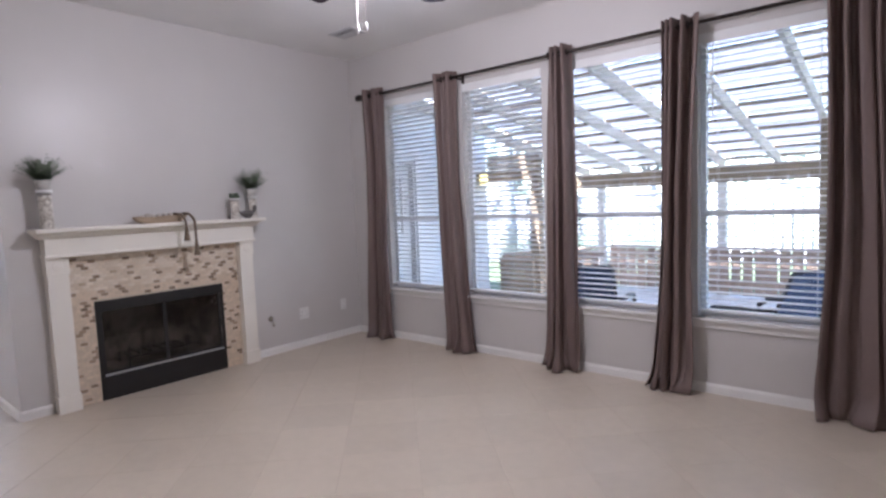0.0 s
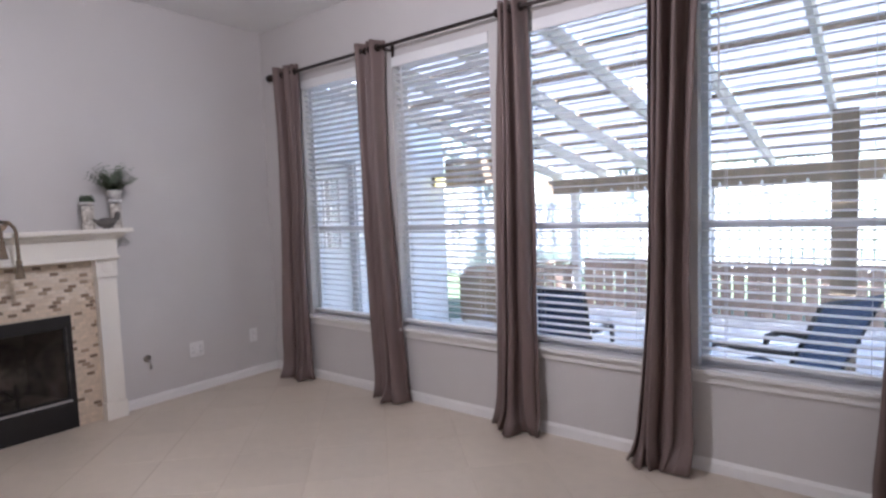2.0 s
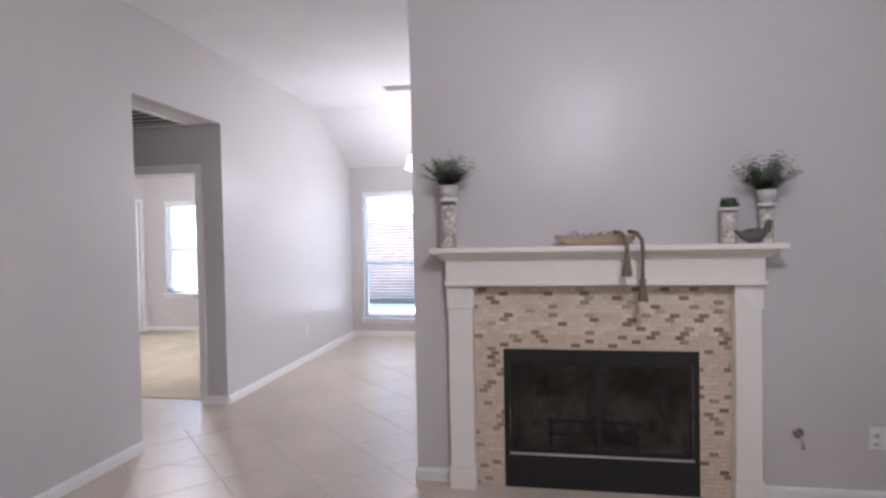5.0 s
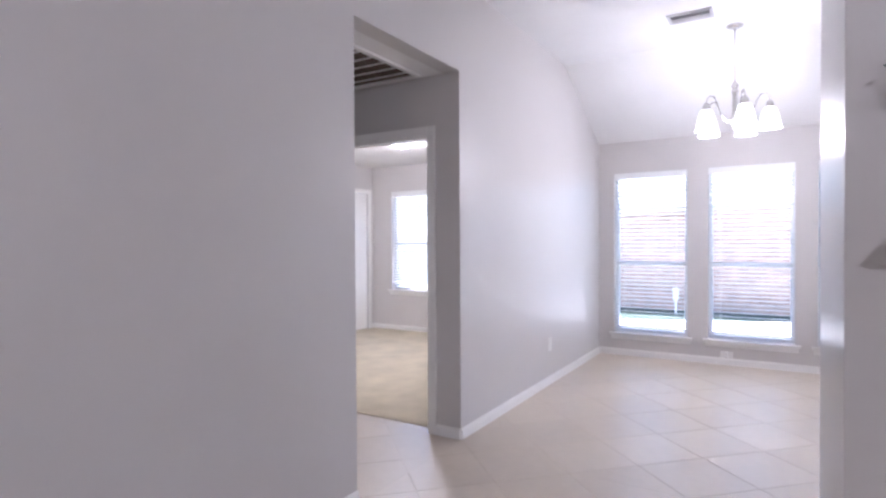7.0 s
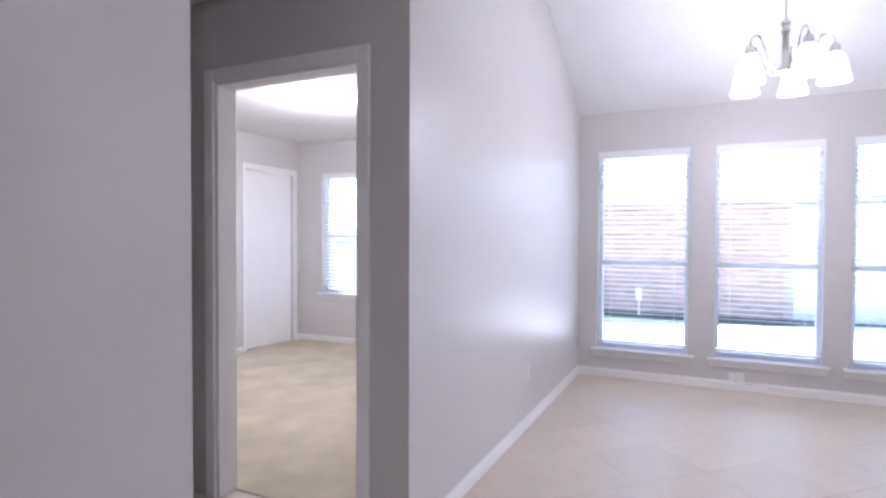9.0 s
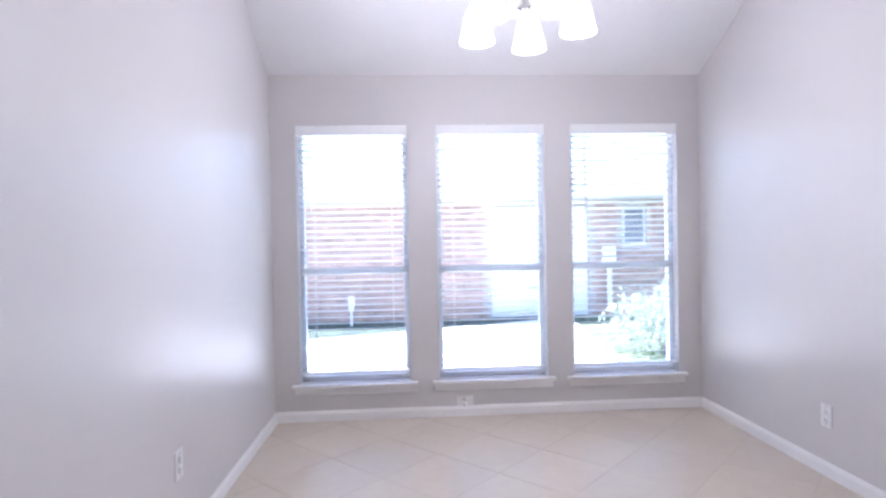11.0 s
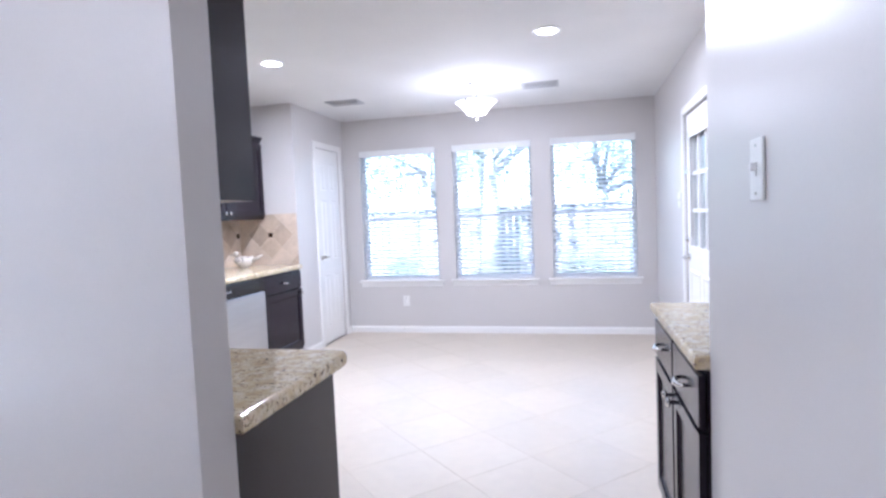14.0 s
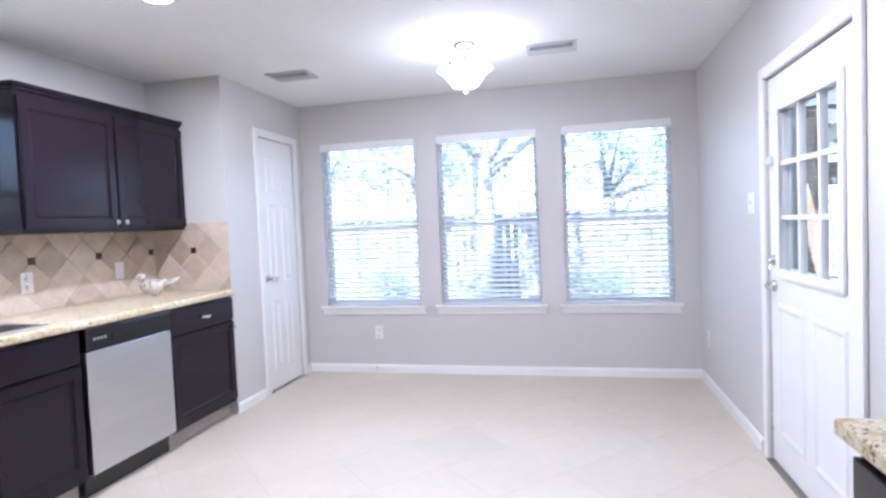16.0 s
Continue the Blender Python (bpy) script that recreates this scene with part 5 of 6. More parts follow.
BX = XP - 0.005
base_cabinet(BX, 5.605, 90, YP - 5.607, BX - XW - 0.002, 1, "espresso base cabinet with a drawer over a door, beside the pantry", knob_at="right")
dw = thing("dishwasher", BX, 4.985, 0, "stainless steel dishwasher with a black control strip", "dishwasher", 90)
part("body", box(0.004, 0.612, 0.01, 0.58, 0.10, 0.865), M["black"], dw)
part("door", box(0.006, 0.61, -0.03, 0.009, 0.12, 0.745, 0.006), M["steel"], dw, "brushed stainless door")
ctl = part("control_panel", box(0.006, 0.61, -0.034, 0.009, 0.75, 0.862, 0.008), M["gloss"], dw, "black control strip")
part("handle_recess", box(0.17, 0.45, -0.037, -0.0345, 0.775, 0.825, 0.001), M["gloss"], ctl)
part("buttons", boxes(*[(0.05 + 0.022 * k, 0.064 + 0.022 * k, -0.0365, -0.0345, 0.80, 0.812) for k in range(4)]), M["steel"], ctl)
part("kick_plate", box(0.006, 0.61, 0.03, 0.045, 0.0, 0.099), M["black"], dw)
base_cabinet(BX, 3.96, 90, 1.02, BX - XW - 0.002, 2, "espresso sink base cabinet with two doors under false drawers", drawers=1, false_front=True)
base_cabinet(BX, 3.02, 90, 0.935, BX - XW - 0.002, 2, "espresso corner base cabinet")
PX, PY = -6.487, 3.02
# run behind the dining partition
base_cabinet(PX, PY - 0.025, 180, 0.62, 0.555, 1, "espresso base cabinet at the end of the counter", drawers=1)
base_cabinet(PX - 1.40, PY - 0.025, 180, 0.40, 0.555, 1, "espresso base cabinet beside the range")
rng = thing("range", PX - 0.625, PY - 0.02, 0, "black and steel range with a glass cooktop", "stove", 180)
part("body", box(0.003, 0.765, 0.005, 0.55, 0.0, 0.895), M["black"], rng)
part("oven_door", box(0.01, 0.758, -0.03, 0.004, 0.16, 0.78, 0.006), M["gloss"], rng)
part("oven_handle", tube([(0.06, -0.03, 0.72), (0.06, -0.065, 0.72), (0.70, -0.065, 0.72), (0.70, -0.03, 0.72)], 0.011, 8), M["steel"], rng)
part("cooktop", box(0.003, 0.765, -0.025, 0.50, 0.8955, 0.921, 0.004), M["gloss"], rng, "black glass cooktop")
part("backguard", box(0.003, 0.765, 0.505, 0.55, 0.8955, 1.06, 0.006), M["black"], rng)
wall_cabinet(-6.535, 2.412 + 0.28, 1.375, 180, 0.585, 0.755, 0.278, 1, "espresso wall cabinet hung on the back of the partition")
wall_cabinet(-7.90, 2.412 + 0.335, 1.375, 180, 0.95, 0.755, 0.333, 2, "espresso wall cabinet over the corner")
hood = thing("range_hood", -7.127, 2.412 + 0.40, 1.55, "black range hood under a short cabinet", "range hood", 180)
part("hood_body", box(0.002, 0.768, 0.0, 0.398, 0, 0.13, 0.006), M["black"], hood)
wall_cabinet(-7.127, 2.412 + 0.335, 1.685, 180, 0.77, 0.46, 0.333, 2, "short espresso wall cabinet above the range hood")
wall_cabinet(XW + 0.28, 5.015, 1.352, 90, YP - 5.017, 0.743, 0.278, 2, "espresso wall cabinet with two doors, beside the pantry")


def counter(outline, label, hole=None, z0=0.8685, z1=0.91):
    """A granite worktop with a rounded edge from an outline in plan."""
    bm = bmesh.new()
    vs = [bm.verts.new((x, y, z0)) for x, y in outline]
    f = bm.faces.new(vs)
    r = bmesh.ops.extrude_face_region(bm, geom=[f])
    top = [v for v in r["geom"] if isinstance(v, bmesh.types.BMVert)]
    bmesh.ops.translate(bm, verts=top, vec=(0, 0, z1 - z0))
    bmesh.ops.recalc_face_normals(bm, faces=bm.faces[:])
    edges = [e for e in bm.edges if abs(e.verts[0].co.z - e.verts[1].co.z) < 1e-6 and len(e.link_faces) == 2]
    bmesh.ops.bevel(bm, geom=edges, offset=0.014, segments=3, affect="EDGES", profile=0.6)
    t = part("worktop", bm, M["granite"])
    if hole:
        cut = bpy.data.meshes.new("cut")
        cb = box(*hole, z0 - 0.1, z1 + 0.1)
        cb.to_mesh(cut), cb.free()
        co = bpy.data.objects.new("cut", cut)
        scene.collection.objects.link(co)
        mod = t.modifiers.new("sink_hole", "BOOLEAN")
        mod.object, mod.operation = co, "DIFFERENCE"
        bpy.context.view_layer.update()
        me = bpy.data.meshes.new_from_object(t.evaluated_get(bpy.context.evaluated_depsgraph_get()))
        t.modifiers.clear()
        t.data = me
        bpy.data.objects.remove(co)
    return tagged(t, label, "worktop")


CW = XP + 0.028
SX0, SX1, SY0, SY1 = -8.78, -8.40, 4.02, 4.86
arc = [(-6.425 - 0.05 + 0.05 * math.cos(a), 3.005 - 0.05 + 0.05 * math.sin(a)) for a in [k * math.pi / 16 for k in range(9)]]
counter([(XW, 2.99), (CW, 2.99), (CW, YP - 0.001), (XW, YP - 0.001)], "beige and brown speckled granite worktop along the sink wall", (SX0, SX1, SY0, SY1))
counter([(-7.122, 2.4125), (-6.425, 2.4125)] + arc + [(-7.122, 3.005)], "brown speckled granite worktop with a rounded corner behind the partition")
counter([(XW, 2.4125), (-7.898, 2.4125), (-7.898, 2.985), (XW, 2.985)], "brown speckled granite worktop in the kitchen corner")
sink = thing("kitchen_sink", (SX0 + SX1) / 2, (SY0 + SY1) / 2, 0.72, "double-bowl stainless steel sink set in the worktop", "sink")
hw, hd = (SX1 - SX0) / 2, (SY1 - SY0) / 2
part("rim", boxes((-hw - 0.02, hw + 0.02, -hd - 0.02, -hd, 0.1905, 0.195), (-hw - 0.02, hw + 0.02, hd, hd + 0.02, 0.1905, 0.195), (-hw - 0.02, -hw, -hd, hd, 0.1905, 0.195), (hw, hw + 0.02, -hd, hd, 0.1905, 0.195), (-hw, hw, -0.015, 0.015, 0.1905, 0.195)), M["steel"], sink)
for a, b in ((-hd, -0.01), (0.01, hd)):
    part("bowl", boxes((-hw + 0.001, hw - 0.001, a + 0.001, b, 0, 0.004), (-hw + 0.001, -hw + 0.004, a + 0.001, b, 0.004, 0.19), (hw - 0.004, hw - 0.001, a + 0.001, b, 0.004, 0.19), (-hw + 0.004, hw - 0.004, a + 0.001, a + 0.004, 0.004, 0.19), (-hw + 0.004, hw - 0.004, b - 0.003, b, 0.004, 0.19)), M["steel"], sink)
fau = thing("faucet", -8.85, 4.30, 0.91, "chrome kitchen faucet with a pull-out head", "faucet")
part("base", lathe([(0.03, 0), (0.03, 0.01), (0.024, 0.02), (0.024, 0.12), (0.026, 0.14), (0.02, 0.155)], 20), M["chrome"], fau)
part("spout", tube([(0.0, 0, 0.08), (0.06, 0, 0.13), (0.12, 0.01, 0.18), (0.17, 0.015, 0.205), (0.20, 0.02, 0.205), (0.215, 0.02, 0.185)], [0.016, 0.016, 0.016, 0.019, 0.022, 0.022], 12), M["chrome"], fau)
part("lever", tube([(0, 0, 0.15), (-0.01, 0.03, 0.19), (-0.01, 0.07, 0.235)], [0.012, 0.009, 0.006], 8), M["chrome"], fau)
soap = thing("soap_dispenser", -8.85, 4.62, 0.91, "small chrome soap dispenser by the sink", "soap dispenser")
part("body", lathe([(0.018, 0), (0.018, 0.01), (0.011, 0.015), (0.011, 0.05), (0.013, 0.06), (0.004, 0.066)], 14), M["chrome"], soap)

# counter and cabinets beside the back door
RX, RY0, RY1 = -5.395, YC1 + 0.002, 3.875
rw = (RY1 - RY0) / 2
for k in range(2):
    base_cabinet(RX, RY1 - k * rw, -90, rw - 0.001, XE - RX - 0.002, 1, "espresso base cabinet, drawer over door, near the back door", knob_at="right" if k == 0 else "left")
counter([(RX - 0.032, RY0), (XE - 0.001, RY0), (XE - 0.001, RY1 + 0.03), (RX - 0.032, RY1 + 0.03)], "cream and brown speckled granite worktop near the back door")
wall_cabinet(-5.19, 3.66, 1.368, -90, 3.66 - RY0, 0.76, XE + 5.19 - 0.002, 1, "espresso wall cabinet above the granite worktop")

bird = bmesh.new()
bmesh.ops.create_uvsphere(bird, u_segments=20, v_segments=14, radius=1)
for v in bird.verts:
    x, y, z = v.co
    v.co = Vector((x * 0.055 * (1 - 0.35 * max(0, -y)), y * 0.10, 0.065 + z * 0.062 + (0.02 * y * y if y > 0 else 0.0)))
    if y < -0.55:
        v.co.z += 0.10 * (-y - 0.55)
head = bmesh.new()
bmesh.ops.create_uvsphere(head, u_segments=14, v_segments=10, radius=0.034)
bmesh.ops.translate(head, verts=head.verts[:], vec=(0, 0.075, 0.145))
me = bpy.data.meshes.new("tmp")
head.to_mesh(me), head.free()
bird.from_mesh(me)
bpy.data.meshes.remove(me)
bmesh.ops.create_cone(bird, cap_ends=True, segments=10, radius1=0.03, radius2=0.045, depth=0.02, matrix=Matrix.Translation((0, 0, 0.01)))
bmesh.ops.create_cone(bird, cap_ends=True, segments=8, radius1=0.012, radius2=0.001, depth=0.035, matrix=pose(0, 0.118, 0.145, -90))
bmesh.ops.create_cone(bird, cap_ends=True, segments=8, radius1=0.03, radius2=0.008, depth=0.13, matrix=pose(0, -0.13, 0.10, 65))
for f in bird.faces:
    f.smooth = True
bo = tagged(part("bird_figurine", bird, M["ceramic"]), "speckled white ceramic bird figurine on the worktop", "figurine")
bo.matrix_basis = pose(-8.72, 5.98, 0.91, 0, 0, 125) @ Matrix.Scale(0.88, 4)

# bedroom ceiling light
b_lamp = thing("ceiling_light", -7.28, -2.48, LOW, "flush ceiling light with a lit frosted glass dome", "ceiling light")
part("base", lathe([(0.165, 0), (0.165, -0.02), (0.15, -0.03)], 28), M["chrome"], b_lamp)
part("dome", lathe([(0.15, -0.031), (0.145, -0.06), (0.11, -0.09), (0.05, -0.108), (0.012, -0.112)], 28), M["shade"], b_lamp, "lit frosted glass dome").visible_shadow = False
# planter on the sink window's sill, and a door stop
planter = thing("planter_box", XW - 0.02, 4.42, SINK_WIN[2], "small brown wooden planter with succulents on the window sill", "planter")
part("box", boxes((-0.045, 0.045, -0.34, 0.34, 0, 0.012), (-0.045, -0.035, -0.34, 0.34, 0.012, 0.09), (0.035, 0.045, -0.34, 0.34, 0.012, 0.09), (-0.035, 0.035, -0.34, -0.33, 0.012, 0.09), (-0.035, 0.035, 0.33, 0.34, 0.012, 0.09)), M["wood"], planter)
part("soil", boxes((-0.034, 0.034, -0.329, 0.329, 0.06, 0.075)), M["bark"], planter)
for k in range(6):
    rr = random.Random(90 + k)
    vs, fs = [], []
    for j in range(26):
        a, up = rr.uniform(0, 6.283), rr.uniform(0.2, 1.4)
        ln_ = rr.uniform(0.03, 0.065)
        d = Vector((math.cos(a) * math.cos(up), math.sin(a) * math.cos(up), math.sin(up)))
        sd = Vector((-math.sin(a), math.cos(a), 0)) * 0.009
        b0 = Vector((0, -0.27 + 0.108 * k, 0.075))
        n0 = len(vs)
        vs += [b0, b0 + d * ln_ * 0.6 + sd, b0 + d * ln_, b0 + d * ln_ * 0.6 - sd]
        fs.append((n0, n0 + 1, n0 + 2, n0 + 3))
    pm = bpy.data.meshes.new("succulent")
    pm.from_pydata(vs, [], fs)
    pm.materials.append(M["plant"])
    part("succulent", pm, None, planter)
stop = thing("door_stop", -7.66, YK - 0.014, 0.05, "small spring door stop on the baseboard", "door stop")
part("spring", tube([(0, 0, 0), (0, -0.07, 0)], 0.006, 8), M["chrome"], stop)
part("tip", lathe([(0.009, -0.07), (0.009, -0.082), (0.006, -0.086)], 10, "y"), M["plate"], stop)

# ---- mantel ornaments ----
MZ = 1.368


def fern(parent, z, n, length, seed, droop=0.1, width=0.022):
    """Many arched sprigs with small leaflets, as one clump."""
    rnd = random.Random(seed)
    verts, faces = [], []
    for k in range(n):
        a = rnd.uniform(0, 6.283)
        ln_ = length * rnd.uniform(0.6, 1.1)
        up = rnd.uniform(0.5, 1.5)
        prev = None
        for j in range(1, 8):
            f = j / 7
            r = ln_ * f * math.cos(up * 0.8)
            h = ln_ * f * math.sin(up) - droop * ln_ * f * f * 0.6
            c = Vector((r * math.cos(a), r * math.sin(a), z + h))
            side = Vector((-math.sin(a), math.cos(a), 0.2))
            out = Vector((math.cos(a), math.sin(a), 0.3 - f))
            for s in (-1, 1):
                w = width * (1.1 - 0.6 * f) * rnd.uniform(0.7, 1.2)
                m = len(verts)
                tip = c + s * side * w * 1.6 + out * w * 0.8
                verts += [c, c + s * side * w * 0.7 - out * w * 0.35, tip, c + s * side * w * 0.7 + out * w * 0.6]
                faces.append((m, m + 1, m + 2, m + 3))
    me = bpy.data.meshes.new("foliage")
    me.from_pydata(verts, [], faces)
    me.materials.append(M["plant"])
    return part("foliage", me, None, parent, "green artificial foliage")


def candle_vase(x, y, h, r, label, pot, seed, plant_len, n):
    v = thing("vase", x, y, MZ, label, "vase")
    part("body", lathe([(r, 0), (r * 1.02, 0.01), (r * 0.92, h * 0.3), (r * 0.96, h * 0.7), (r * 0.9, h * 0.86)], 24), M["glassjar"], v)
    for k in range(3):
        part("twine", lathe([(r * 0.97, h * 0.87 + k * 0.01), (r * 1.04, h * 0.875 + k * 0.01), (r * 0.97, h * 0.88 + k * 0.01)], 20), M["twine"], v)
    part("collar", lathe([(r * 0.95, h * 0.92), (r * 1.15, h * 0.93), (r * 1.15, h), (r * 0.9, h)], 24), M["plate"], v)
    if pot:
        p = part("pot", lathe([(r * 0.8, h + 0.001), (r * 1.1, h + pot * 0.5), (r * 1.2, h + pot), (r * 1.05, h + pot), (r * 0.95, h + pot * 0.8)], 24), M["potclay"], v)
        fern(p, h + pot * 0.9, n, plant_len, seed)
    else:
        fern(v, h - 0.01, n, plant_len, seed)
    return v


OX = -4.15
candle_vase(OX, 1.405, 0.275, 0.044, "tall textured glass vase holding a potted green fern", 0.068, 5, 0.185, 120)
candle_vase(OX, 2.852, 0.185, 0.041, "short jar wrapped in twine with a dark succulent", 0, 6, 0.06, 50)
candle_vase(OX, 3.03, 0.20, 0.038, "slim jar with a white cup and a trailing green fern", 0.068, 7, 0.19, 110)
tray = thing("dough_bowl", OX, 2.19, MZ, "carved weathered wooden dough bowl filled with pale balls", "bowl")
bm = bmesh.new()
rings = []
for r, z in ((0.72, 0.0), (0.9, 0.02), (1.0, 0.055), (0.93, 0.055), (0.82, 0.025), (0.6, 0.014)):
    ring = []
    for k in range(28):
        a = 2 * math.pi * k / 28
        c, s = math.cos(a), math.sin(a)
        ring.append(bm.verts.new((0.06 * r * math.copysign(abs(c) ** 0.6, c), 0.215 * r * math.copysign(abs(s) ** 0.6, s), z + 0.004 * math.sin(5 * a) * (z > 0.04))))
    rings.append(ring)
for p, q in zip(rings, rings[1:]):
    for k in range(28):
        bm.faces.new((p[k], p[(k + 1) % 28], q[(k + 1) % 28], q[k]))
bm.faces.new(rings[0][::-1]), bm.faces.new(rings[-1])
bmesh.ops.recalc_face_normals(bm, faces=bm.faces[:])
part("bowl", bm, M["drift"], tray)
for k in range(7):
    rr = random.uniform(0.022, 0.032)
    part("ball", lathe([(0.002, -rr), (rr * 0.7, -rr * 0.7), (rr, 0), (rr * 0.7, rr * 0.7), (0.002, rr)], 14, "z", (random.uniform(-0.012, 0.012), -0.15 + 0.046 * k, 0.02 + rr)), M["ceramic"], tray)
for y, drop in ((0.14, 0.12), (0.215, 0.245)):
    g = thing("bead_garland", OX + 0.135, 2.19 + y, MZ, "brown bead garland with a tassel hanging over the mantel edge", "garland")
    part("strand", tube([(-0.10, -0.05, 0.07), (-0.05, -0.02, 0.065), (-0.025, 0, 0.03), (-0.01, 0, 0.012), (0.0, 0, 0.0), (0.004, 0, -drop + 0.07)], 0.010, 8), M["twine"], g)
    part("tassel", lathe([(0.006, -drop + 0.085), (0.017, -drop + 0.07), (0.014, -drop + 0.055), (0.024, -drop - 0.02), (0.027, -drop - 0.035)], 14, "z", (0.004, 0, 0)), M["twine"], g)
bm = bmesh.new()
bmesh.ops.create_uvsphere(bm, u_segments=16, v_segments=10, radius=1)
for v in bm.verts:
    x, y, z = v.co
    v.co = Vector((x * 0.025, y * 0.055, 0.032 + z * 0.028 + (0.03 * (y - 0.5) if y > 0.5 else 0)))
bmesh.ops.create_cone(bm, cap_ends=True, segments=10, radius1=0.016, radius2=0.012, depth=0.05, matrix=pose(0, 0.055, 0.068, -15))
bmesh.ops.create_cone(bm, cap_ends=True, segments=8, radius1=0.014, radius2=0.004, depth=0.05, matrix=pose(0, -0.06, 0.045, 60))
bmesh.ops.create_cone(bm, cap_ends=True, segments=10, radius1=0.022, radius2=0.02, depth=0.012, matrix=Matrix.Translation((0, 0, 0.006)))
tagged(part("bird_figurine", bm, M["darkclay"], at=pose(OX + 0.03, 2.955, MZ) @ Matrix.Scale(1.25, 4)), "small dark clay bird figurine on the mantel", "figurine")


# ---- tiles ----
def clip(poly, x0, x1, y0, y1):
    """A plan polygon cut to a rectangle."""
    for ax, lim, sg in ((0, x0, 1), (0, x1, -1), (1, y0, 1), (1, y1, -1)):
        out = []
        for k, p in enumerate(poly):
            q = poly[(k + 1) % len(poly)]
            ip, iq = sg * (p[ax] - lim) >= 0, sg * (q[ax] - lim) >= 0
            if ip:
                out.append(p)
            if ip != iq:
                t = (lim - p[ax]) / (q[ax] - p[ax])
                out.append((p[0] + t * (q[0] - p[0]), p[1] + t * (q[1] - p[1])))
        poly = out
        if len(poly) < 3:
            return []
    return poly


def area(poly):
    return abs(sum(p[0] * q[1] - q[0] * p[1] for p, q in zip(poly, poly[1:] + poly[:1]))) / 2


def tile_mesh(name, poly, t, mat, edge=0.0015):
    """A flat piece with eased edges, in the plane z = 0 to t."""
    bm = bmesh.new()
    cx, cy = sum(p[0] for p in poly) / len(poly), sum(p[1] for p in poly) / len(poly)
    if sum(p[0] * q[1] - q[0] * p[1] for p, q in zip(poly, poly[1:] + poly[:1])) < 0:
        poly = poly[::-1]
    rings = []
    for z, e in ((0, 0), (t - edge, 0), (t, edge)):
        rings.append([bm.verts.new((x - (x - cx) * e / max(0.02, math.hypot(x - cx, y - cy)) * 1.4, y - (y - cy) * e / max(0.02, math.hypot(x - cx, y - cy)) * 1.4, z)) for x, y in poly])
    n = len(poly)
    for a, b in zip(rings, rings[1:]):
        for k in range(n):
            bm.faces.new((a[k], a[(k + 1) % n], b[(k + 1) % n], b[k]))
    bm.faces.new(rings[-1])
    return mesh_of(name, bm, mat)


def diamonds(p, u_off, v_off, rect, gap):
    """Diagonal squares of side p over a rectangle: (whole, centre, polygon)."""
    x0, x1, y0, y1 = rect
    r2 = math.sqrt(2)
    h = (p - gap) / r2
    out = []
    us = [(y - x) / r2 for x in (x0, x1) for y in (y0, y1)]
    vs = [(y + x) / r2 for x in (x0, x1) for y in (y0, y1)]
    for i in range(math.floor((min(us) - u_off) / p) - 1, math.ceil((max(us) - u_off) / p) + 1):
        for j in range(math.floor((min(vs) - v_off) / p) - 1, math.ceil((max(vs) - v_off) / p) + 1):
            u, v = u_off + (i + 0.5) * p, v_off + (j + 0.5) * p
            cx, cy = (v - u) / r2, (v + u) / r2
            poly = [(cx + h, cy), (cx, cy + h), (cx - h, cy), (cx, cy - h)]
            cut = clip(poly, x0, x1, y0, y1)
            if len(cut) > 2 and area(cut) > 0.0004:
                whole = area(cut) > 0.999 * area(poly)
                out.append((whole, (cx, cy), cut, i, j))
    return out


# backsplash of diagonal stone
M["stonegrout"] = material("stone_grout", (0.55, 0.465, 0.365), 0.9, vary=0.08, bump=0.2)
M["stone"] = [material("backsplash_stone_%d" % k, c, 0.5, vary=0.14, scale=9, grain=70, bump=0.2, per_object=0.10) for k, c in enumerate(((0.52, 0.42, 0.32), (0.42, 0.335, 0.255), (0.60, 0.50, 0.40)))]
SP = 0.166
for axis, rect, place in (("x", (2.42, YP - 0.001, 0.911, 1.364), Matrix(((0, 0, 1, XW), (1, 0, 0, 0), (0, 1, 0, 0), (0, 0, 0, 1)))), ("y", (XW + 0.008, XP - 0.002, 0.911, 1.40), Matrix(((1, 0, 0, 0), (0, 0, -1, YP), (0, 1, 0, 0), (0, 0, 0, 1))))):
    bs = tagged(new("backsplash"), "tumbled beige stone backsplash laid diagonally with small dark insets", "backsplash", kind="structure")
    bs.matrix_basis = place
    for whole, (cx, cy), poly, i, j in diamonds(SP, (1.20 - 5.29) / math.sqrt(2) if axis == "x" else (1.20 + 8.60) / math.sqrt(2), (1.20 + 5.29) / math.sqrt(2) if axis == "x" else (1.20 - 8.60) / math.sqrt(2), rect, 0.004):
        if axis == "x" and SINK_WIN[0] - 0.03 < cx < SINK_WIN[1] + 0.03 and cy > SINK_WIN[2] - 0.05:
            poly = clip(poly, rect[0], rect[1], 0.911, SINK_WIN[2] - 0.025)
            if len(poly) < 3 or area(poly) < 0.0004:
                continue
        part("tile", tile_mesh("tile", poly, 0.006, M["stone"][(i * 2 + j * 5 + (i * j) % 3) % 3]), None, bs)
    part("grout", boxes((rect[0], rect[1], rect[2], rect[3] if axis == "y" else SINK_WIN[2] - 0.024, 0.0005, 0.0045)), M["stonegrout"], bs)
    for k in range(-3, 3):
        c = 5.29 + 0.4695 * k if axis == "x" else -8.60
        if rect[0] + 0.05 < c < rect[1] and (axis == "x" or k == 0) and not (axis == "x" and c < 4.95):
            part("inset", box(c - 0.022, c + 0.022, 1.178, 1.222, 0.006, 0.011, 0.002), M["inset"], bs, "small dark brown glass inset")

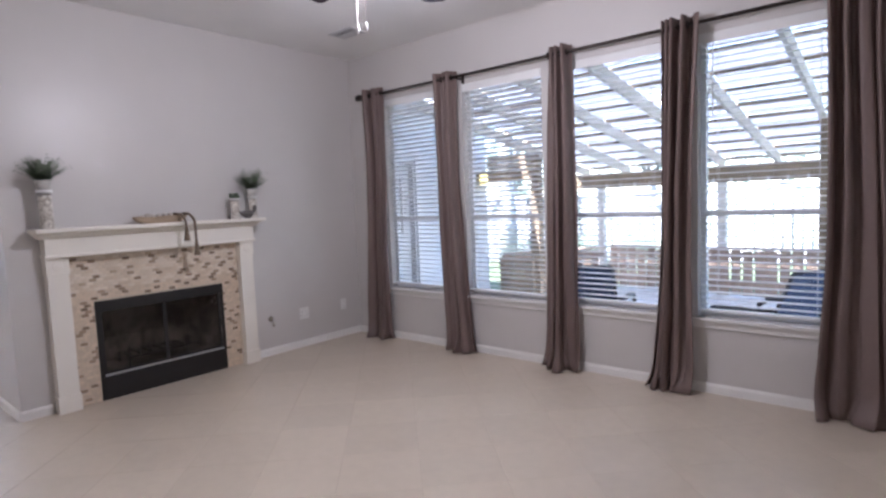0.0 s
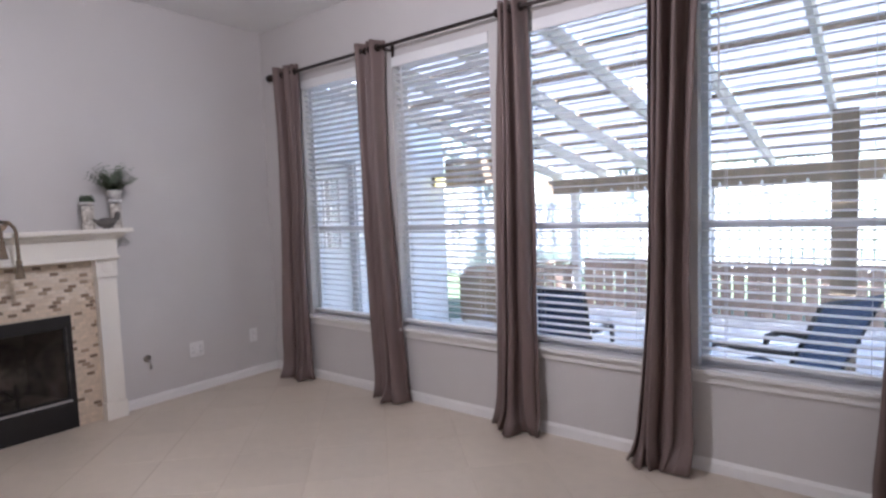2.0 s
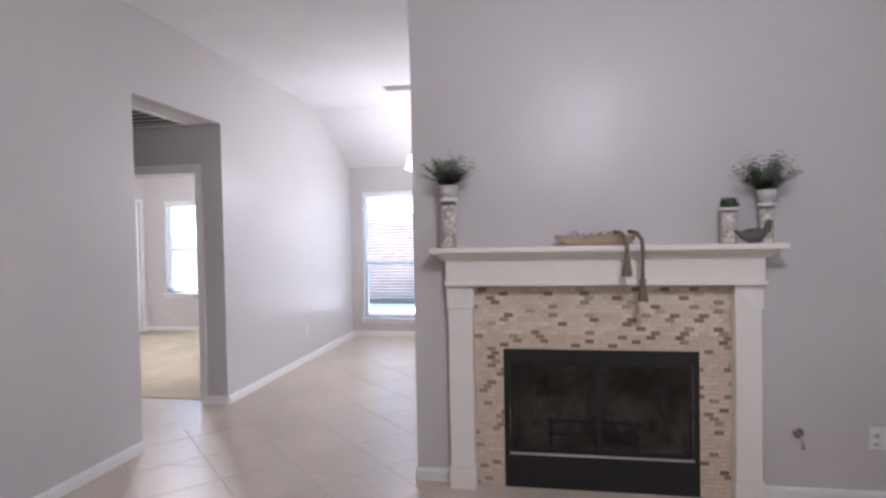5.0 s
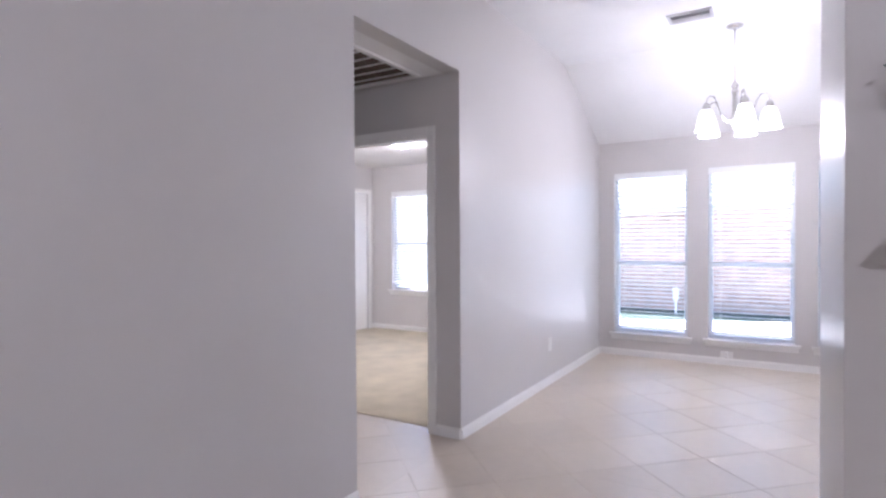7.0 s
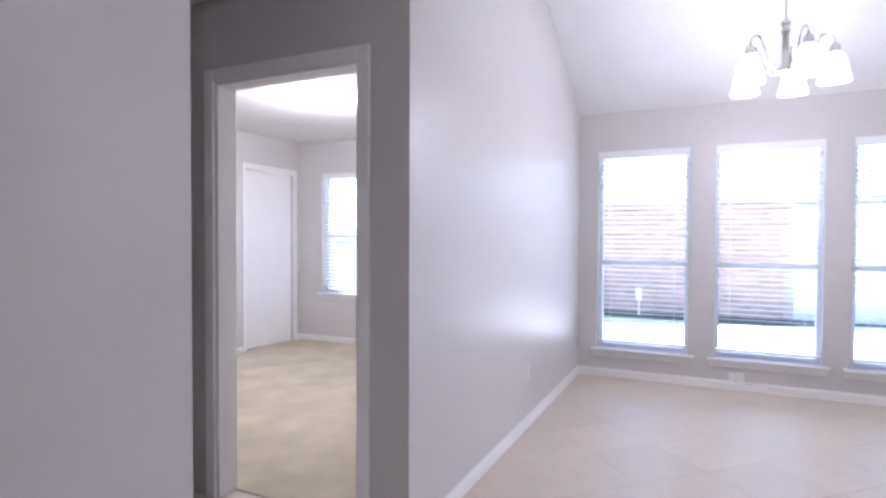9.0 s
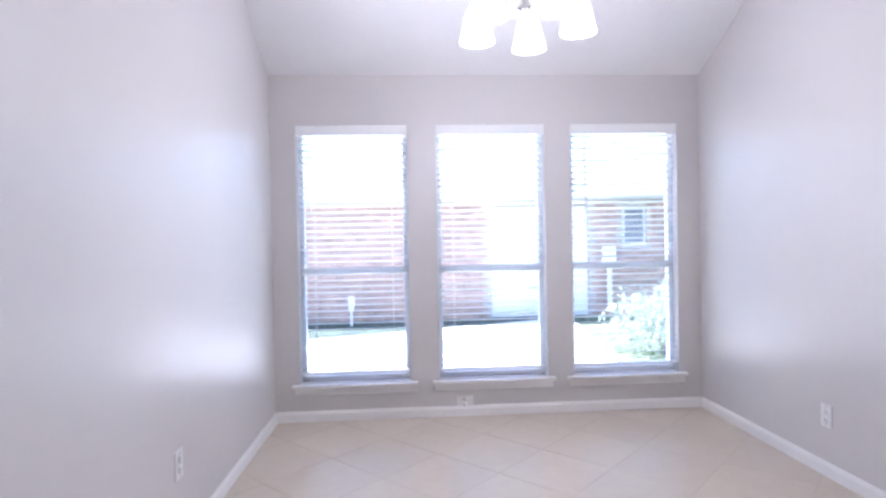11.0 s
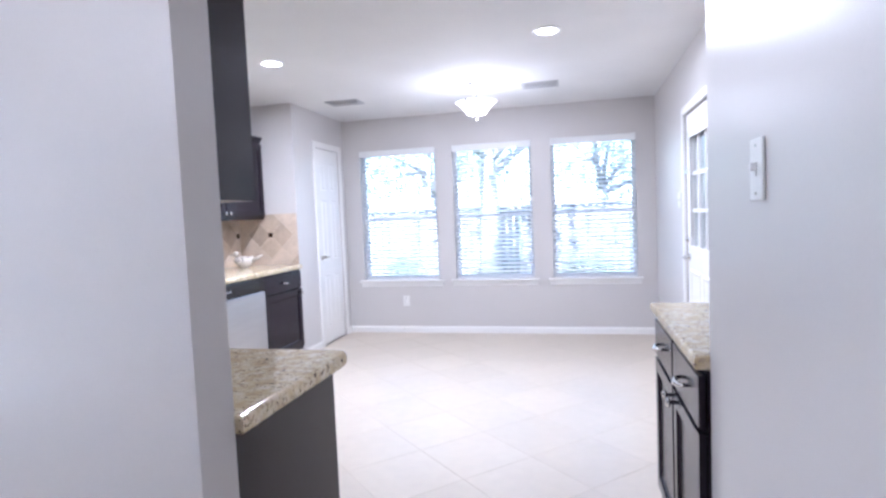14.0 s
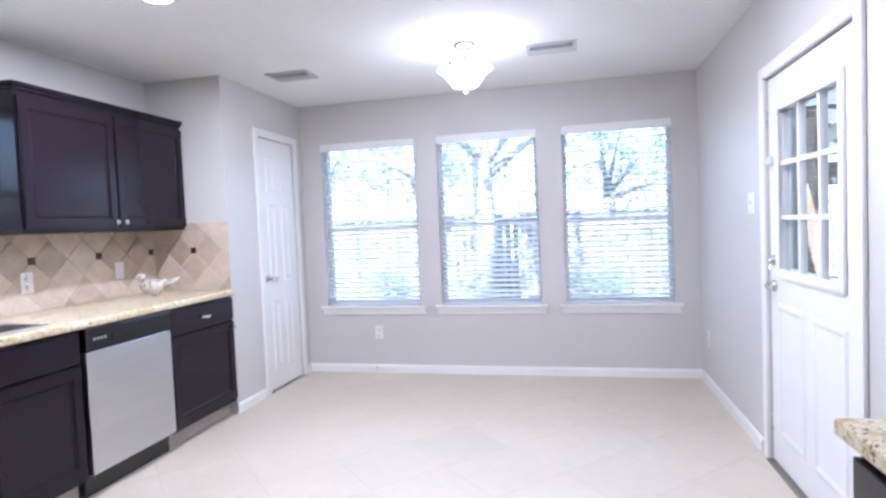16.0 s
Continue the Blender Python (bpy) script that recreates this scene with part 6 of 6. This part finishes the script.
# fireplace mosaic
M["mosaic"] = [material("mosaic_%d" % k, c, r, vary=0.1, scale=30, grain=120, bump=0.1, per_object=0.05) for k, (c, r) in enumerate((((0.68, 0.58, 0.46), 0.37), ((0.63, 0.52, 0.40), 0.37), ((0.72, 0.63, 0.52), 0.36), ((0.29, 0.21, 0.15), 0.2), ((0.40, 0.31, 0.225), 0.2), ((0.50, 0.40, 0.29), 0.25)))]
M["mosaic_brown"] = material("mosaic_brown", (0.34, 0.25, 0.18), 0.22, vary=0.15, scale=30, grain=120, bump=0.1, per_island=0.35)
M["mosaic_leg"] = material("mosaic_leg", (0.66, 0.54, 0.41), 0.37, vary=0.12, scale=30, grain=120, bump=0.1, per_island=0.07)
rnd = random.Random(77)
MH, MG, ML = 0.0223, 0.0018, 0.0495
shapes = {}
T0, T1 = L0 + 0.139, L1 - 0.129
legs = {0: ([], []), 1: ([], [])}
row, placed = 0, 0
z = 0.004
while z + MH < 1.157:
    spans = [(T0, T1)] if z > FZ else [(T0, FY0 - 0.002), (FY1 + 0.002, T1)]
    for a, b in spans:
        y = a - (0.0 if row % 2 else ML / 2) - rnd.uniform(0, 0.006)
        since = rnd.randrange(6)
        while y < b:
            p, q = max(y, a), min(y + ML - MG, b)
            if q - p > 0.008:
                since += 1
                dark = since > 2 and rnd.random() < 0.2
                since = 0 if dark else since
                if z > FZ + 0.075 and placed < 300:
                    placed += 1
                    key = round(q - p, 3)
                    kind = rnd.choice((3, 3, 4, 5)) if dark else rnd.choice((0, 0, 1, 2, 2))
                    if (key, kind) not in shapes:
                        shapes[(key, kind)] = mesh_of("mosaic_tile", boxes((0, 0.0065, 0, q - p, 0, MH)), M["mosaic"][kind])
                    part("mosaic_tile", shapes[(key, kind)], None, fire, at=(0.0202 + rnd.uniform(0, 0.0012), p, z))
                else:
                    vs, fs = legs[1 if dark else 0]
                    n = len(vs)
                    d0 = 0.0265 + rnd.uniform(0, 0.0015)
                    vs += [(0.0202, p, z), (0.0202, q, z), (0.0202, q, z + MH), (0.0202, p, z + MH), (d0, p + 0.001, z + 0.001), (d0, q - 0.001, z + 0.001), (d0, q - 0.001, z + MH - 0.001), (d0, p + 0.001, z + MH - 0.001)]
                    fs += [(n + 4, n + 5, n + 6, n + 7), (n, n + 1, n + 5, n + 4), (n + 1, n + 2, n + 6, n + 5), (n + 2, n + 3, n + 7, n + 6), (n + 3, n, n + 4, n + 7)]
            y += ML
    z += MH + MG
    row += 1
for k in (0, 1):
    me = bpy.data.meshes.new("mosaic_tiles")
    me.from_pydata(legs[k][0], [], legs[k][1])
    me.materials.append(M["mosaic_brown"] if k else M["mosaic_leg"])
    part("mosaic_tiles", me, None, fire, "brown glass mosaic pieces" if k else "cream stone mosaic pieces")["kind"] = "stuff"

# floor tiles, laid diagonally
TP = 0.44
u_off, v_off = 4.12 / math.sqrt(2), -6.0 / math.sqrt(2)
rest = ([], [])
whole_me = None
hh = (TP - 0.0035) / math.sqrt(2)
count = 0
for rect in ROOMS:
    for whole, (cx, cy), poly, i, j in diamonds(TP, u_off, v_off, rect, 0.0035):
        if cx < 0.6 and cy > -1.9 and count < 420:
            count += 1
            if whole:
                if whole_me is None:
                    whole_me = tile_mesh("floor_tile", [(hh, 0), (0, hh), (-hh, 0), (0, -hh)], 0.004, M["tile"])
                part("floor_tile", whole_me, None, floor, at=pose(cx, cy, -0.0039, 0, 0, 90 * random.randrange(4)))
            else:
                part("floor_tile", tile_mesh("floor_tile", [(x - cx, y - cy) for x, y in poly], 0.004, M["tile"]), None, floor, at=(cx, cy, -0.0039))
        else:
            n = len(rest[0])
            rest[0].extend((x, y, 0.0) for x, y in poly)
            rest[1].append(tuple(range(n, n + len(poly))))
me = bpy.data.meshes.new("floor_tiles")
me.from_pydata(rest[0], [], rest[1])
me.materials.append(M["tile"])
part("floor_tiles", me, None, floor)["kind"] = "stuff"
